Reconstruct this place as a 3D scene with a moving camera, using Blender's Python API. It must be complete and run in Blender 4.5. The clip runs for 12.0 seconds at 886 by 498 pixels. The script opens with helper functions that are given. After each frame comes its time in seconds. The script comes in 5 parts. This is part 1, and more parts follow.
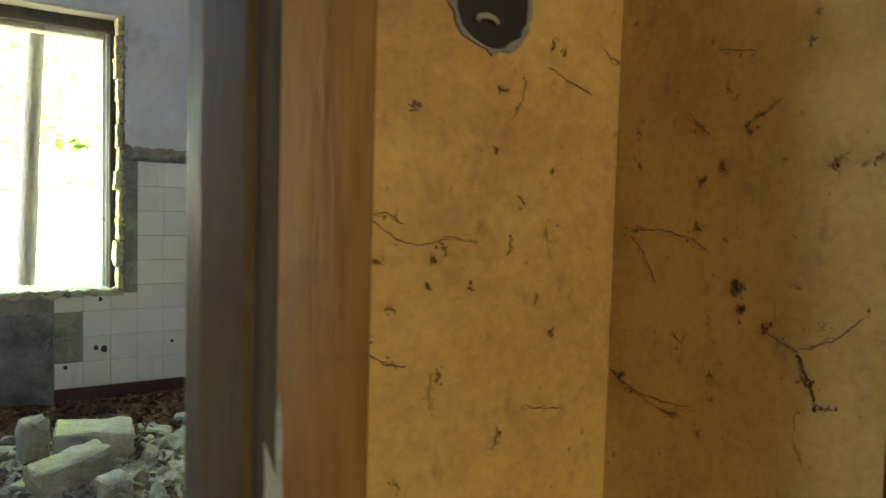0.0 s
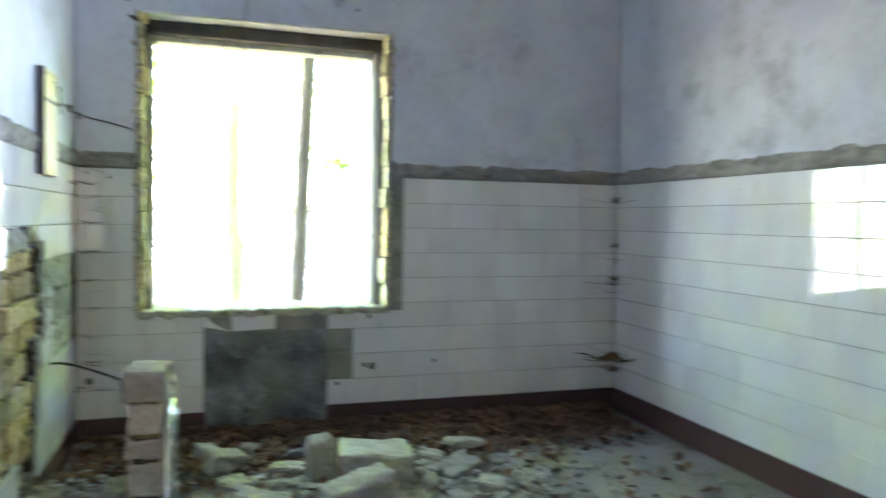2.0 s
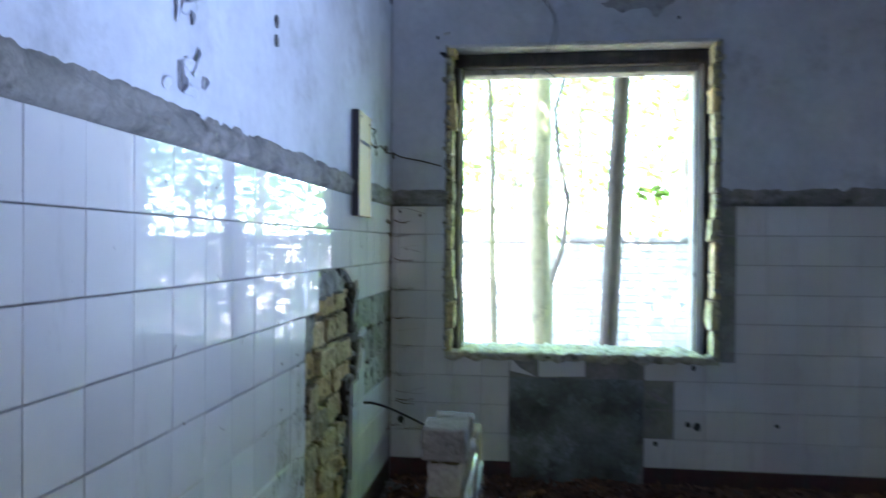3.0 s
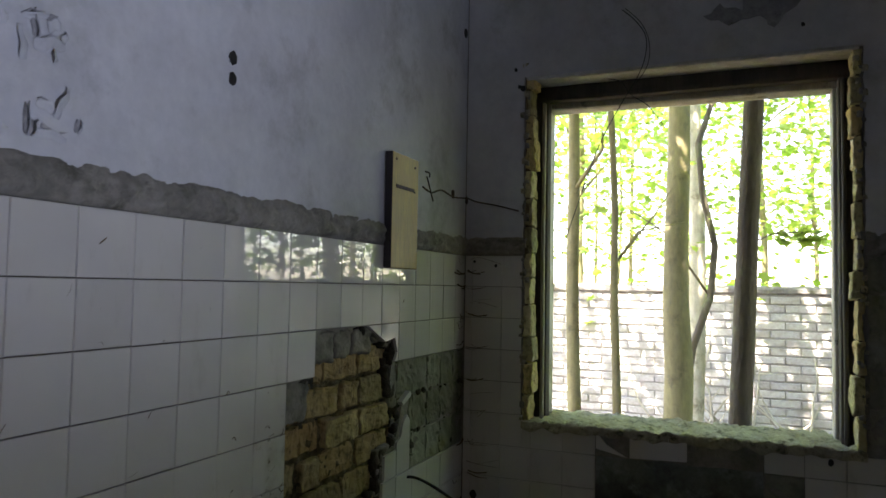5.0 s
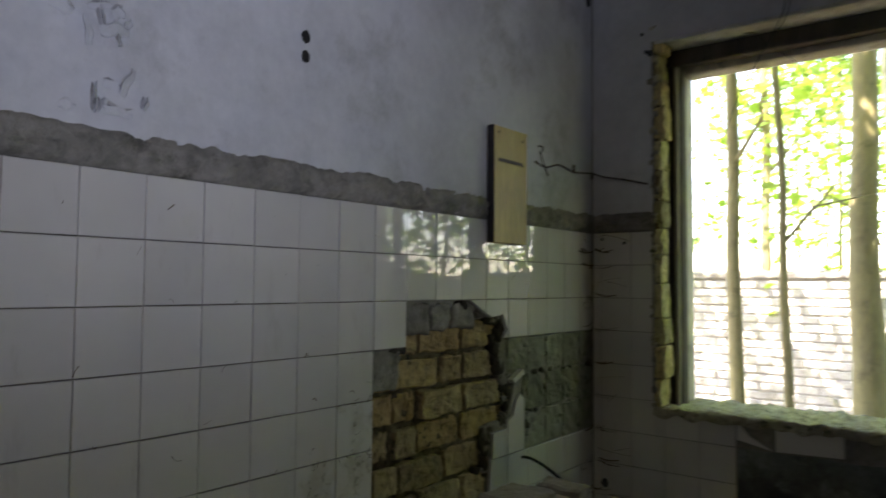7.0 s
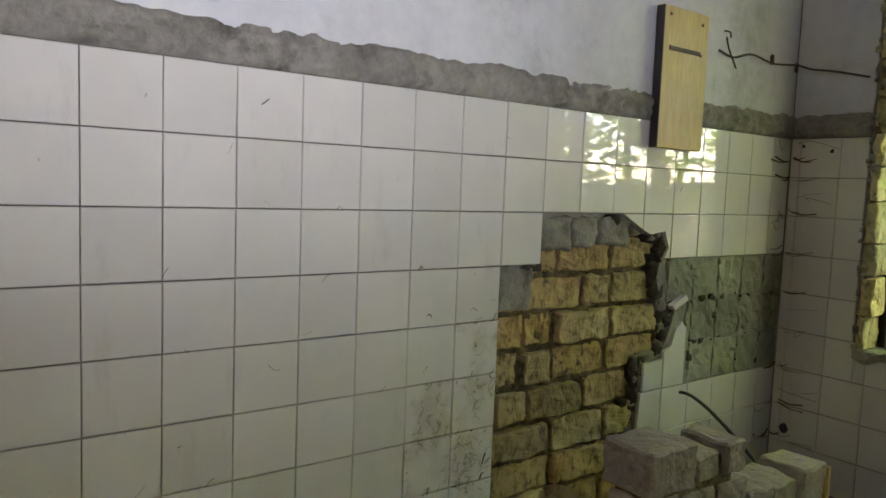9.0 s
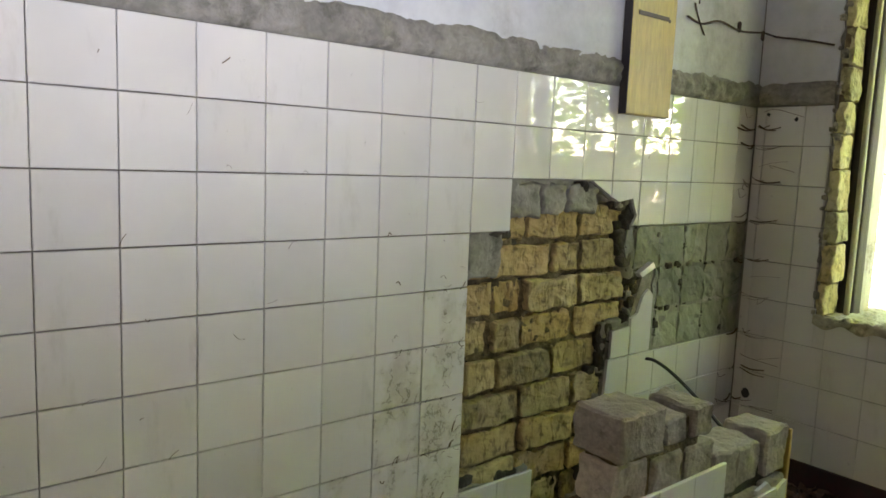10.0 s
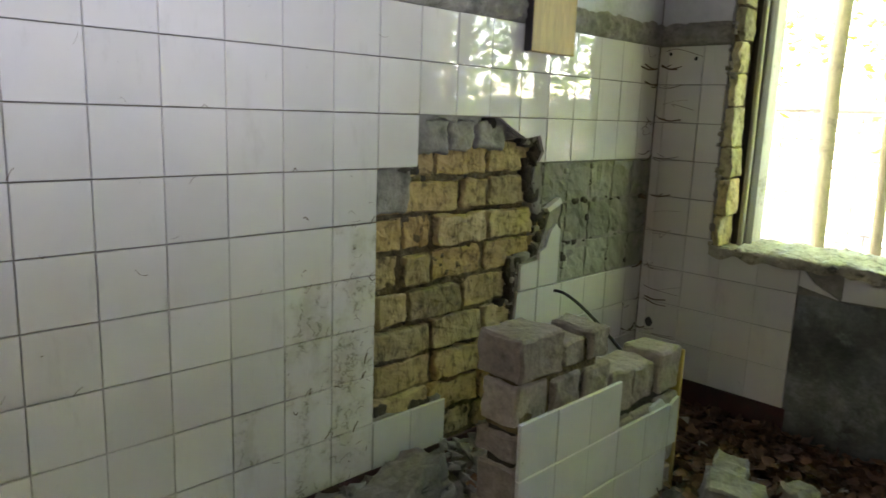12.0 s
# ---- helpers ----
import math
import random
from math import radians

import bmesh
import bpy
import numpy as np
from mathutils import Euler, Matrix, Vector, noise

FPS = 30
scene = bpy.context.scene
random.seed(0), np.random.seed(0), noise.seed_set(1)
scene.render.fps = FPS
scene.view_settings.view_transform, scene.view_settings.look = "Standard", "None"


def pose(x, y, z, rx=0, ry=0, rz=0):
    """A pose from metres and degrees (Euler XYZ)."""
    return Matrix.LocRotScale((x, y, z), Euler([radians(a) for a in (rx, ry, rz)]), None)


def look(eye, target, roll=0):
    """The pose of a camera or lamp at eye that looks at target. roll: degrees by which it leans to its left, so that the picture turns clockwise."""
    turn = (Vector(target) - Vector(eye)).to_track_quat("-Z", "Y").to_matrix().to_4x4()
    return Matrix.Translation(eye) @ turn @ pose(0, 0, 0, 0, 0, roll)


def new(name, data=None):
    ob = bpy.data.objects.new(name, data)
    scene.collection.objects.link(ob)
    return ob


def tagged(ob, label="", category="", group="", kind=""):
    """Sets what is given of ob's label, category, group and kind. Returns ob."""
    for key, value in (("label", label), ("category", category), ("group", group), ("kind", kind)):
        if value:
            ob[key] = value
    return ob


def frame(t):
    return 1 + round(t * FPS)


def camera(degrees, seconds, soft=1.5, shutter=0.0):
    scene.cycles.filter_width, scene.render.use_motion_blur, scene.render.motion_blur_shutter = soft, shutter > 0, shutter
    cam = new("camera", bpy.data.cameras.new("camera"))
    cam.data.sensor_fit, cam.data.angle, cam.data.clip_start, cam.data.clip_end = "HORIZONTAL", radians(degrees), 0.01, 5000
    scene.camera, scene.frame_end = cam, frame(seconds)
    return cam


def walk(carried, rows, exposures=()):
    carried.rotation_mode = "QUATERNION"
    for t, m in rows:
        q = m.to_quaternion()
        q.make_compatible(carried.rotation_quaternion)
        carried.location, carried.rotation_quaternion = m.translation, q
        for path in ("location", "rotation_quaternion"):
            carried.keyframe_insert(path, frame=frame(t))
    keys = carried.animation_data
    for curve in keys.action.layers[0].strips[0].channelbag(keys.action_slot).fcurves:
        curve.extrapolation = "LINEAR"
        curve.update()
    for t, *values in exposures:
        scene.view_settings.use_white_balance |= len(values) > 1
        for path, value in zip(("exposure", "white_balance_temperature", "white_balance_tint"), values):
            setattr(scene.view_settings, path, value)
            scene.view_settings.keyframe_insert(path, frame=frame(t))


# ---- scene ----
cam = camera(63.4, 12.0, 1.5, 0.5)
PATH = [
    (0, (0.928, -2.619, 1.283), (2.035, -0.957, 1.17), 1.6),
    (0.5, (0.996, -2.629, 1.268), (2.053, -0.935, 1.161), 2.2),
    (1, (0.934, -2.561, 1.284), (1.94, -0.836, 1.172), 2.0),
    (1.2, (0.89, -2.463, 1.298), (1.859, -0.716, 1.198), 2.6),
    (1.4, (0.85, -2.385, 1.275), (1.784, -0.618, 1.183), 2.2),
    (1.5, (0.838, -2.342, 1.274), (1.742, -0.56, 1.18), 1.8),
    (1.8, (0.716, -2.213, 1.273), (1.505, -0.377, 1.191), 2.1),
    (2, (0.727, -2.159, 1.26), (1.325, -0.252, 1.183), 0.9),
    (2.5, (0.755, -1.944, 1.288), (0.894, 0.05, 1.219), 0.3),
    (3, (0.753, -1.75, 1.31), (0.512, 0.235, 1.299), 0.4),
    (3.5, (0.837, -1.589, 1.361), (0.393, 0.361, 1.404), 0.7),
    (5.3, (1.364, -1.174, 1.365), (0.538, 0.642, 1.503), 1.0),
    (5.5, (1.425, -1.15, 1.367), (0.564, 0.648, 1.529), 1.0),
    (6, (1.531, -1.162, 1.365), (0.624, 0.614, 1.515), 1.4),
    (6.5, (1.579, -1.146, 1.317), (0.582, 0.582, 1.454), 0.9),
    (7, (1.555, -1.018, 1.271), (0.317, 0.549, 1.37), 0.5),
    (7.5, (1.523, -0.871, 1.276), (0.045, 0.476, 1.325), 0.4),
    (7.7, (1.548, -0.821, 1.284), (-0.035, 0.402, 1.314), 0.3),
    (9.3, (1.496, -0.703, 1.278), (-0.096, 0.491, 1.081), 2.4),
    (9.5, (1.486, -0.702, 1.254), (-0.085, 0.521, 1.06), 2.0),
    (10, (1.48, -0.695, 1.259), (-0.058, 0.56, 1.015), 2.3),
    (10.5, (1.496, -0.69, 1.251), (-0.016, 0.586, 0.959), 2.4),
    (11, (1.498, -0.694, 1.244), (0.02, 0.613, 0.918), 2.4),
    (11.5, (1.515, -0.689, 1.233), (0.068, 0.646, 0.879), 2.2),
    (12, (1.552, -0.678, 1.227), (0.164, 0.712, 0.851), 2.1),
]
EXPOSURES = [(0.0, 6.4, 7200, 10), (1.2, 6.6, 7200, 10), (1.6, 6.75, 6900, 13), (2.0, 6.5, 6100, 16), (2.5, 6.0, 5300, 19), (3.0, 5.2, 5200, 22), (3.7, 3.75, 5900, 30), (5.3, 3.5, 7200, 22), (6.5, 3.5, 7400, 23), (7.7, 3.85, 7400, 22), (9.3, 5.2, 8500, 22), (10.5, 5.5, 7900, 22), (12.0, 5.25, 7600, 23)]
walk(cam, [(t, look(eye, target, roll)) for t, eye, target, roll in PATH], EXPOSURES)

# ---- world, sun and large lights ----
SUN_EL, SUN_AZ = 52.0, 205.0   # azimuth clockwise from +y: the sun stands behind the house
world = bpy.data.worlds.new("sky_world")
scene.world = world
world.use_nodes = True
wn = world.node_tree.nodes
sky = wn.new("ShaderNodeTexSky")
sky.sky_type, sky.sun_disc = "NISHITA", False
sky.sun_elevation, sky.sun_rotation = radians(SUN_EL), radians(SUN_AZ)
wn["Background"].inputs["Strength"].default_value = 0.15
world.node_tree.links.new(sky.outputs[0], wn["Background"].inputs["Color"])

sun = new("sun", bpy.data.lights.new("sun", "SUN"))
sun.data.energy, sun.data.angle, sun.data.color = 4.0, radians(0.5), (1.0, 0.95, 0.86)
sd = Vector((math.sin(radians(SUN_AZ)) * math.cos(radians(SUN_EL)), math.cos(radians(SUN_AZ)) * math.cos(radians(SUN_EL)), math.sin(radians(SUN_EL))))
sun.matrix_world = look(sd * 50, (0, 0, 0))


def fill_lamp(name, eye, target, width, height, watts, colour):
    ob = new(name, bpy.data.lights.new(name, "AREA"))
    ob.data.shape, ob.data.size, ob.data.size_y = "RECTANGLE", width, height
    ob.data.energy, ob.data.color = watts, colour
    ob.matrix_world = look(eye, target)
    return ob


# added warm fill lamp in an unseen hall opening, lights the ochre walls
fill_lamp("hall_fill", (1.14, -4.26, 1.45), (1.14, 0.0, 1.35), 0.5, 1.25, 0.17, (1.0, 0.88, 0.62))
# added cool fill, aimed up from an unseen low gap, for a carried torch
east_fill = fill_lamp("east_gap_fill", (3.33, -1.45, 0.75), (0.0, 0.05, 2.55), 0.36, 0.8, 0.60, (0.62, 0.76, 1.0))
east_fill.data.spread = radians(50)

# ---- materials ----


def node_mat(name):
    m = bpy.data.materials.new(name)
    m.use_nodes = True
    return m, m.node_tree, m.node_tree.nodes["Principled BSDF"]


def noise_tex(nt, scale, detail=4.0, rough=0.55, stretch=None):
    geo = nt.nodes.new("ShaderNodeNewGeometry")
    src = geo.outputs["Position"]
    if stretch:
        mp = nt.nodes.new("ShaderNodeMapping")
        mp.inputs["Scale"].default_value = stretch
        nt.links.new(src, mp.inputs["Vector"])
        src = mp.outputs[0]
    n = nt.nodes.new("ShaderNodeTexNoise")
    n.inputs["Scale"].default_value, n.inputs["Detail"].default_value, n.inputs["Roughness"].default_value = scale, detail, rough
    nt.links.new(src, n.inputs["Vector"])
    return n.outputs["Fac"]


def ramp(nt, fac, stops):
    r = nt.nodes.new("ShaderNodeValToRGB")
    els = r.color_ramp.elements
    while len(els) < len(stops):
        els.new(0.5)
    for e, (p, c) in zip(els, stops):
        e.position, e.color = p, (*c, 1) if len(c) == 3 else c
    nt.links.new(fac, r.inputs[0])
    return r.outputs[0]


def blend(nt, fac, a, b, mode="MIX"):
    mx = nt.nodes.new("ShaderNodeMix")
    mx.data_type, mx.blend_type = "RGBA", mode
    for sock, v in ((mx.inputs[0], fac), (mx.inputs[6], a), (mx.inputs[7], b)):
        if isinstance(v, (int, float)):
            sock.default_value = v
        elif isinstance(v, tuple):
            sock.default_value = (*v, 1)
        else:
            nt.links.new(v, sock)
    return mx.outputs[2]


def add_bump(nt, bsdf, layers):
    last = None
    for fac, strength, dist in layers:
        b = nt.nodes.new("ShaderNodeBump")
        b.inputs["Strength"].default_value, b.inputs["Distance"].default_value = strength, dist
        nt.links.new(fac, b.inputs["Height"])
        if last:
            nt.links.new(last, b.inputs["Normal"])
        last = b.outputs[0]
    nt.links.new(last, bsdf.inputs["Normal"])


G = lambda v: (v, v, v)


def surf(name, a, b, scale=3.0, fine=40.0, rough=0.85, bump=0.5, dist=0.004, spots=None, spot_scale=6.0, spot_at=(0.58, 0.68), per_object=0.0, per_island=0.0, fine_amount=0.35, rough_var=0.1, stretch=None):
    """Two-scale surface: broad drift from a to b, fine grain, optional stains."""
    m, nt, bs = node_mat(name)
    broad = noise_tex(nt, scale, 6.0, 0.6, stretch)
    grain = noise_tex(nt, fine, 5.0, 0.65, stretch)
    col = blend(nt, ramp(nt, broad, [(0.32, G(0)), (0.68, G(1))]), a, b)
    col = blend(nt, fine_amount, col, ramp(nt, grain, [(0.3, G(0.25)), (0.7, G(0.85))]), "OVERLAY")
    if spots:
        st = noise_tex(nt, spot_scale, 8.0, 0.7)
        col = blend(nt, ramp(nt, st, [(spot_at[0], G(0)), (spot_at[1], G(1))]), col, spots)
    for amount, kind in ((per_object, "o"), (per_island, "i")):
        if amount:
            if kind == "o":
                rnd = nt.nodes.new("ShaderNodeObjectInfo").outputs["Random"]
            else:
                rnd = nt.nodes.new("ShaderNodeNewGeometry").outputs["Random Per Island"]
            col = blend(nt, 1.0, col, ramp(nt, rnd, [(0, G(1 - amount)), (1, G(1.0))]), "MULTIPLY")
    nt.links.new(col, bs.inputs["Base Color"])
    rr = ramp(nt, grain, [(0.3, G(max(rough - rough_var, 0.03))), (0.7, G(min(rough + rough_var, 1.0)))])
    nt.links.new(rr, bs.inputs["Roughness"])
    add_bump(nt, bs, [(broad, bump, dist * 2), (grain, bump, dist)])
    return m


def tile_material(name="white_glazed_tile", grime=0.0):
    m, nt, bs = node_mat(name)
    broad, streak, fine = noise_tex(nt, 2.2, 5), noise_tex(nt, 5.0, 7, 0.7, (1.6, 1.6, 0.5)), noise_tex(nt, 26.0, 8, 0.75)
    col = blend(nt, ramp(nt, broad, [(0.3, G(0)), (0.7, G(1))]), (0.71, 0.70, 0.685), (0.61, 0.605, 0.595))
    col = blend(nt, ramp(nt, streak, [(0.57, G(0)), (0.82, G(0.5))]), col, (0.33, 0.31, 0.27))
    col = blend(nt, ramp(nt, fine, [(0.66, G(0)), (0.73, G(0.9))]), col, (0.12, 0.11, 0.09))
    if grime:
        # dried splashes: film over part of the tile, with dark curling rims and flecks
        film, curl, fleck = noise_tex(nt, 9.0, 6, 0.65), noise_tex(nt, 17.0, 5, 0.6), noise_tex(nt, 48.0, 7, 0.7)
        where = ramp(nt, film, [(0.50, G(0)), (0.60, G(1))])
        col = blend(nt, ramp(nt, film, [(0.46, G(0)), (0.64, G(0.55 * grime))]), col, (0.36, 0.32, 0.22))
        rim = ramp(nt, curl, [(0.470, G(0)), (0.495, G(0.75 * grime)), (0.505, G(0.75 * grime)), (0.530, G(0))])
        col = blend(nt, blend(nt, 1.0, rim, where, "MULTIPLY"), col, (0.10, 0.085, 0.055))
        col = blend(nt, ramp(nt, fleck, [(0.68, G(0)), (0.74, G(grime))]), col, (0.06, 0.05, 0.035))
    rnd = nt.nodes.new("ShaderNodeObjectInfo").outputs["Random"]
    col = blend(nt, 1.0, col, ramp(nt, rnd, [(0, G(0.90)), (1, G(1.0))]), "MULTIPLY")
    nt.links.new(col, bs.inputs["Base Color"])
    nt.links.new(ramp(nt, streak, [(0.50, G(0.008)), (0.84, G(0.12))]), bs.inputs["Roughness"])
    wavy = noise_tex(nt, 9.0, 2)
    add_bump(nt, bs, [(wavy, 0.05, 0.003), (fine, 0.02, 0.0004)])
    return m


def brick_material(name, a, b, dark):
    """Soft hewn brick: mottled, with crumbly upright cracks and pits, a little different from piece to piece."""
    m, nt, bs = node_mat(name)
    broad, crack = noise_tex(nt, 7, 6, 0.65), noise_tex(nt, 16, 5, 0.6, (1, 1.25, 0.5))
    pits, grain = noise_tex(nt, 30, 7, 0.7), noise_tex(nt, 120, 4, 0.6)
    col = blend(nt, ramp(nt, broad, [(0.34, G(0)), (0.66, G(1))]), a, b)
    rnd = nt.nodes.new("ShaderNodeObjectInfo").outputs["Random"]
    col = blend(nt, ramp(nt, rnd, [(0.0, G(0.0)), (0.55, G(0.05)), (0.75, G(0.55)), (1.0, G(0.15))]), col, (a[0] * 1.05, a[1] * 0.78, a[2] * 0.5))
    col = blend(nt, 0.28, col, ramp(nt, grain, [(0.3, G(0.3)), (0.7, G(0.8))]), "OVERLAY")
    line = ramp(nt, crack, [(0.44, G(0)), (0.488, G(0.55)), (0.508, G(0.55)), (0.56, G(0))])
    keep = ramp(nt, pits, [(0.40, G(0.0)), (0.58, G(1))])
    col = blend(nt, blend(nt, 1.0, line, keep, "MULTIPLY"), col, dark)
    col = blend(nt, ramp(nt, pits, [(0.54, G(0)), (0.68, G(0.8))]), col, dark)
    col = blend(nt, 1.0, col, ramp(nt, rnd, [(0, G(0.58)), (0.5, G(1.0)), (1, G(0.78))]), "MULTIPLY")
    nt.links.new(col, bs.inputs["Base Color"])
    bs.inputs["Roughness"].default_value = 0.95
    rise = ramp(nt, crack, [(0.44, G(0.75)), (0.498, G(0)), (0.55, G(1))])
    add_bump(nt, bs, [(broad, 0.7, 0.02), (rise, 0.5, 0.006), (pits, 0.6, 0.006)])
    return m


def oil_paint_material():
    """Old ochre oil paint: brown and reddish stains, smudges and fly specks."""
    m, nt, bs = node_mat("ochre_oil_paint")
    broad, red, smudge, speck = noise_tex(nt, 4.5, 6, 0.6), noise_tex(nt, 3.6, 8, 0.72), noise_tex(nt, 30, 8, 0.70, (1, 1, 0.6)), noise_tex(nt, 62, 5, 0.62)
    col = blend(nt, ramp(nt, broad, [(0.32, G(0)), (0.68, G(1))]), (0.66, 0.45, 0.135), (0.57, 0.34, 0.10))
    col = blend(nt, ramp(nt, red, [(0.47, G(0)), (0.68, G(0.65))]), col, (0.34, 0.165, 0.07))
    grain = noise_tex(nt, 110, 5, 0.7)
    col = blend(nt, 0.3, col, ramp(nt, grain, [(0.3, G(0.25)), (0.7, G(0.8))]), "OVERLAY")
    col = blend(nt, ramp(nt, smudge, [(0.57, G(0)), (0.74, G(0.6))]), col, (0.20, 0.11, 0.05))
    col = blend(nt, ramp(nt, speck, [(0.655, G(0)), (0.715, G(0.8))]), col, (0.09, 0.05, 0.025))
    nt.links.new(col, bs.inputs["Base Color"])
    nt.links.new(ramp(nt, smudge, [(0.35, G(0.42)), (0.7, G(0.7))]), bs.inputs["Roughness"])
    add_bump(nt, bs, [(broad, 0.6, 0.008), (smudge, 0.7, 0.003), (grain, 0.4, 0.001)])
    return m


M_TILE = tile_material()
M_TILE_GRIMY = tile_material("grimy_white_glazed_tile", 0.75)
M_WHITEWASH = surf("blue_white_limewash", (0.60, 0.62, 0.67), (0.44, 0.455, 0.49), 1.8, 26, 0.9, 0.5, 0.004, (0.24, 0.24, 0.25), 2.6, (0.54, 0.80), fine_amount=0.13)
M_CEMENT = surf("grey_cement", (0.27, 0.26, 0.235), (0.17, 0.165, 0.15), 6, 45, 0.95, 0.9, 0.006, (0.12, 0.115, 0.10), 9, (0.56, 0.72))
M_SPALL = surf("flaked_grey_plaster", (0.36, 0.36, 0.38), (0.24, 0.24, 0.25), 7, 40, 0.95, 0.9, 0.006, (0.15, 0.15, 0.15), 9, (0.54, 0.68))
M_MORTAR_GREEN = surf("damp_green_grey_mortar", (0.32, 0.33, 0.265), (0.20, 0.205, 0.165), 5, 40, 0.95, 0.8, 0.005, (0.09, 0.095, 0.075), 7, (0.56, 0.71), per_object=0.3)
M_MORTAR_DARK = surf("dark_crumbling_mortar", (0.07, 0.06, 0.045), (0.035, 0.03, 0.024), 9, 60, 1.0, 1.0, 0.010)
M_PATCH = surf("blue_grey_bare_render", (0.20, 0.215, 0.205), (0.06, 0.066, 0.056), 5.0, 45, 0.92, 0.9, 0.007, (0.31, 0.345, 0.34), 4.5, (0.54, 0.68))
M_BRICK_Y = brick_material("soft_yellow_brick", (0.52, 0.42, 0.235), (0.37, 0.29, 0.155), (0.085, 0.065, 0.035))
M_BRICK_EDGE = brick_material("pale_yellow_broken_brick", (0.72, 0.67, 0.38), (0.56, 0.50, 0.27), (0.20, 0.17, 0.09))
M_SILL = surf("crumbled_sill_mortar", (0.46, 0.43, 0.33), (0.28, 0.26, 0.20), 16, 70, 1.0, 1.0, 0.010, (0.08, 0.075, 0.05), 20, (0.52, 0.66))
M_BRICK_PALE = surf("pale_dusty_brick", (0.37, 0.355, 0.31), (0.25, 0.24, 0.205), 7, 50, 0.95, 0.9, 0.007, (0.20, 0.18, 0.15), 9, (0.56, 0.72), per_object=0.25)
M_BRICK_STUB = surf("pinkish_grey_dusty_brick", (0.40, 0.345, 0.30), (0.28, 0.24, 0.21), 6, 60, 0.95, 0.9, 0.008, (0.15, 0.125, 0.10), 12, (0.60, 0.74), per_object=0.25)
M_BED_BROWN = surf("brown_crumbling_bed_mortar", (0.24, 0.185, 0.10), (0.075, 0.055, 0.03), 14, 70, 1.0, 1.0, 0.012, (0.03, 0.025, 0.015), 20, (0.55, 0.68))
M_SKIRT = surf("dark_red_brown_paint", (0.075, 0.030, 0.030), (0.055, 0.024, 0.024), 4, 35, 0.55, 0.3, 0.002, (0.05, 0.04, 0.035), 8, (0.5, 0.7))
M_FLOOR = surf("dusty_concrete_floor", (0.25, 0.24, 0.21), (0.17, 0.165, 0.145), 2.5, 40, 0.9, 0.5, 0.004, (0.10, 0.095, 0.08), 5, (0.55, 0.7))
M_RUBBLE = surf("plaster_rubble", (0.46, 0.45, 0.41), (0.26, 0.25, 0.22), 9, 60, 0.95, 0.8, 0.005, per_island=0.55)
M_CEIL = surf("stained_ceiling_limewash", (0.58, 0.58, 0.57), (0.48, 0.48, 0.46), 1.5, 30, 0.9, 0.3, 0.003, (0.33, 0.31, 0.27), 1.8, (0.55, 0.7))
M_YELLOW = oil_paint_material()
M_ORANGE = surf("worn_orange_wood_paint", (0.30, 0.165, 0.052), (0.19, 0.100, 0.034), 4, 30, 0.42, 0.5, 0.003, (0.13, 0.065, 0.032), 5, (0.50, 0.70), stretch=(3.2, 3.2, 0.35))
M_JAMB = surf("brown_worn_jamb_paint", (0.125, 0.082, 0.036), (0.08, 0.051, 0.023), 3, 30, 0.45, 0.3, 0.002, (0.16, 0.125, 0.075), 5, (0.56, 0.72), stretch=(4, 4, 0.4))
M_JAMB.node_tree.nodes["Principled BSDF"].inputs["Specular IOR Level"].default_value = 0.3
M_BOARD = surf("varnished_plywood", (0.47, 0.345, 0.12), (0.38, 0.265, 0.085), 3, 25, 0.5, 0.2, 0.002, stretch=(3, 3, 0.5))
M_DARKWOOD = surf("weathered_dark_wood", (0.10, 0.09, 0.075), (0.055, 0.05, 0.045), 4, 40, 0.85, 0.5, 0.003, stretch=(5, 5, 0.6))
M_PALEWOOD = surf("weathered_pale_wood", (0.42, 0.40, 0.32), (0.30, 0.28, 0.21), 4, 40, 0.85, 0.5, 0.003, stretch=(5, 5, 0.6))
M_WEATHERED = surf("weathered_whitish_paint_on_wood", (0.58, 0.56, 0.48), (0.42, 0.40, 0.33), 4, 45, 0.85, 0.5, 0.003, (0.20, 0.18, 0.14), 9, (0.56, 0.70), stretch=(5, 5, 0.6))
M_PEELED = surf("pale_blue_grey_old_paint", (0.42, 0.46, 0.46), (0.28, 0.31, 0.31), 8, 60, 0.7, 0.6, 0.003, (0.12, 0.11, 0.10), 14, (0.56, 0.7))
M_DARKPAINT_SHADE = surf("dark_frame_paint_and_board_shade", (0.030, 0.024, 0.027), (0.02, 0.017, 0.02), 4, 40, 0.5, 0.3, 0.002)
M_BLACK = surf("black_rubber_and_hole_shade", (0.02, 0.02, 0.02), (0.012, 0.012, 0.012), 8, 60, 0.6, 0.2, 0.001)
M_IRON = surf("rusty_iron", (0.10, 0.07, 0.05), (0.05, 0.04, 0.035), 20, 80, 0.7, 0.4, 0.001)
M_BARK = surf("grey_brown_bark", (0.13, 0.11, 0.075), (0.085, 0.07, 0.05), 8, 50, 0.95, 0.9, 0.008, (0.16, 0.17, 0.09), 5, (0.55, 0.7), stretch=(1, 1, 0.35))
M_BARK_LIGHT = surf("olive_young_bark", (0.21, 0.19, 0.09), (0.15, 0.135, 0.07), 6, 45, 0.9, 0.6, 0.005, (0.10, 0.09, 0.05), 7, (0.56, 0.7), stretch=(1, 1, 0.35))
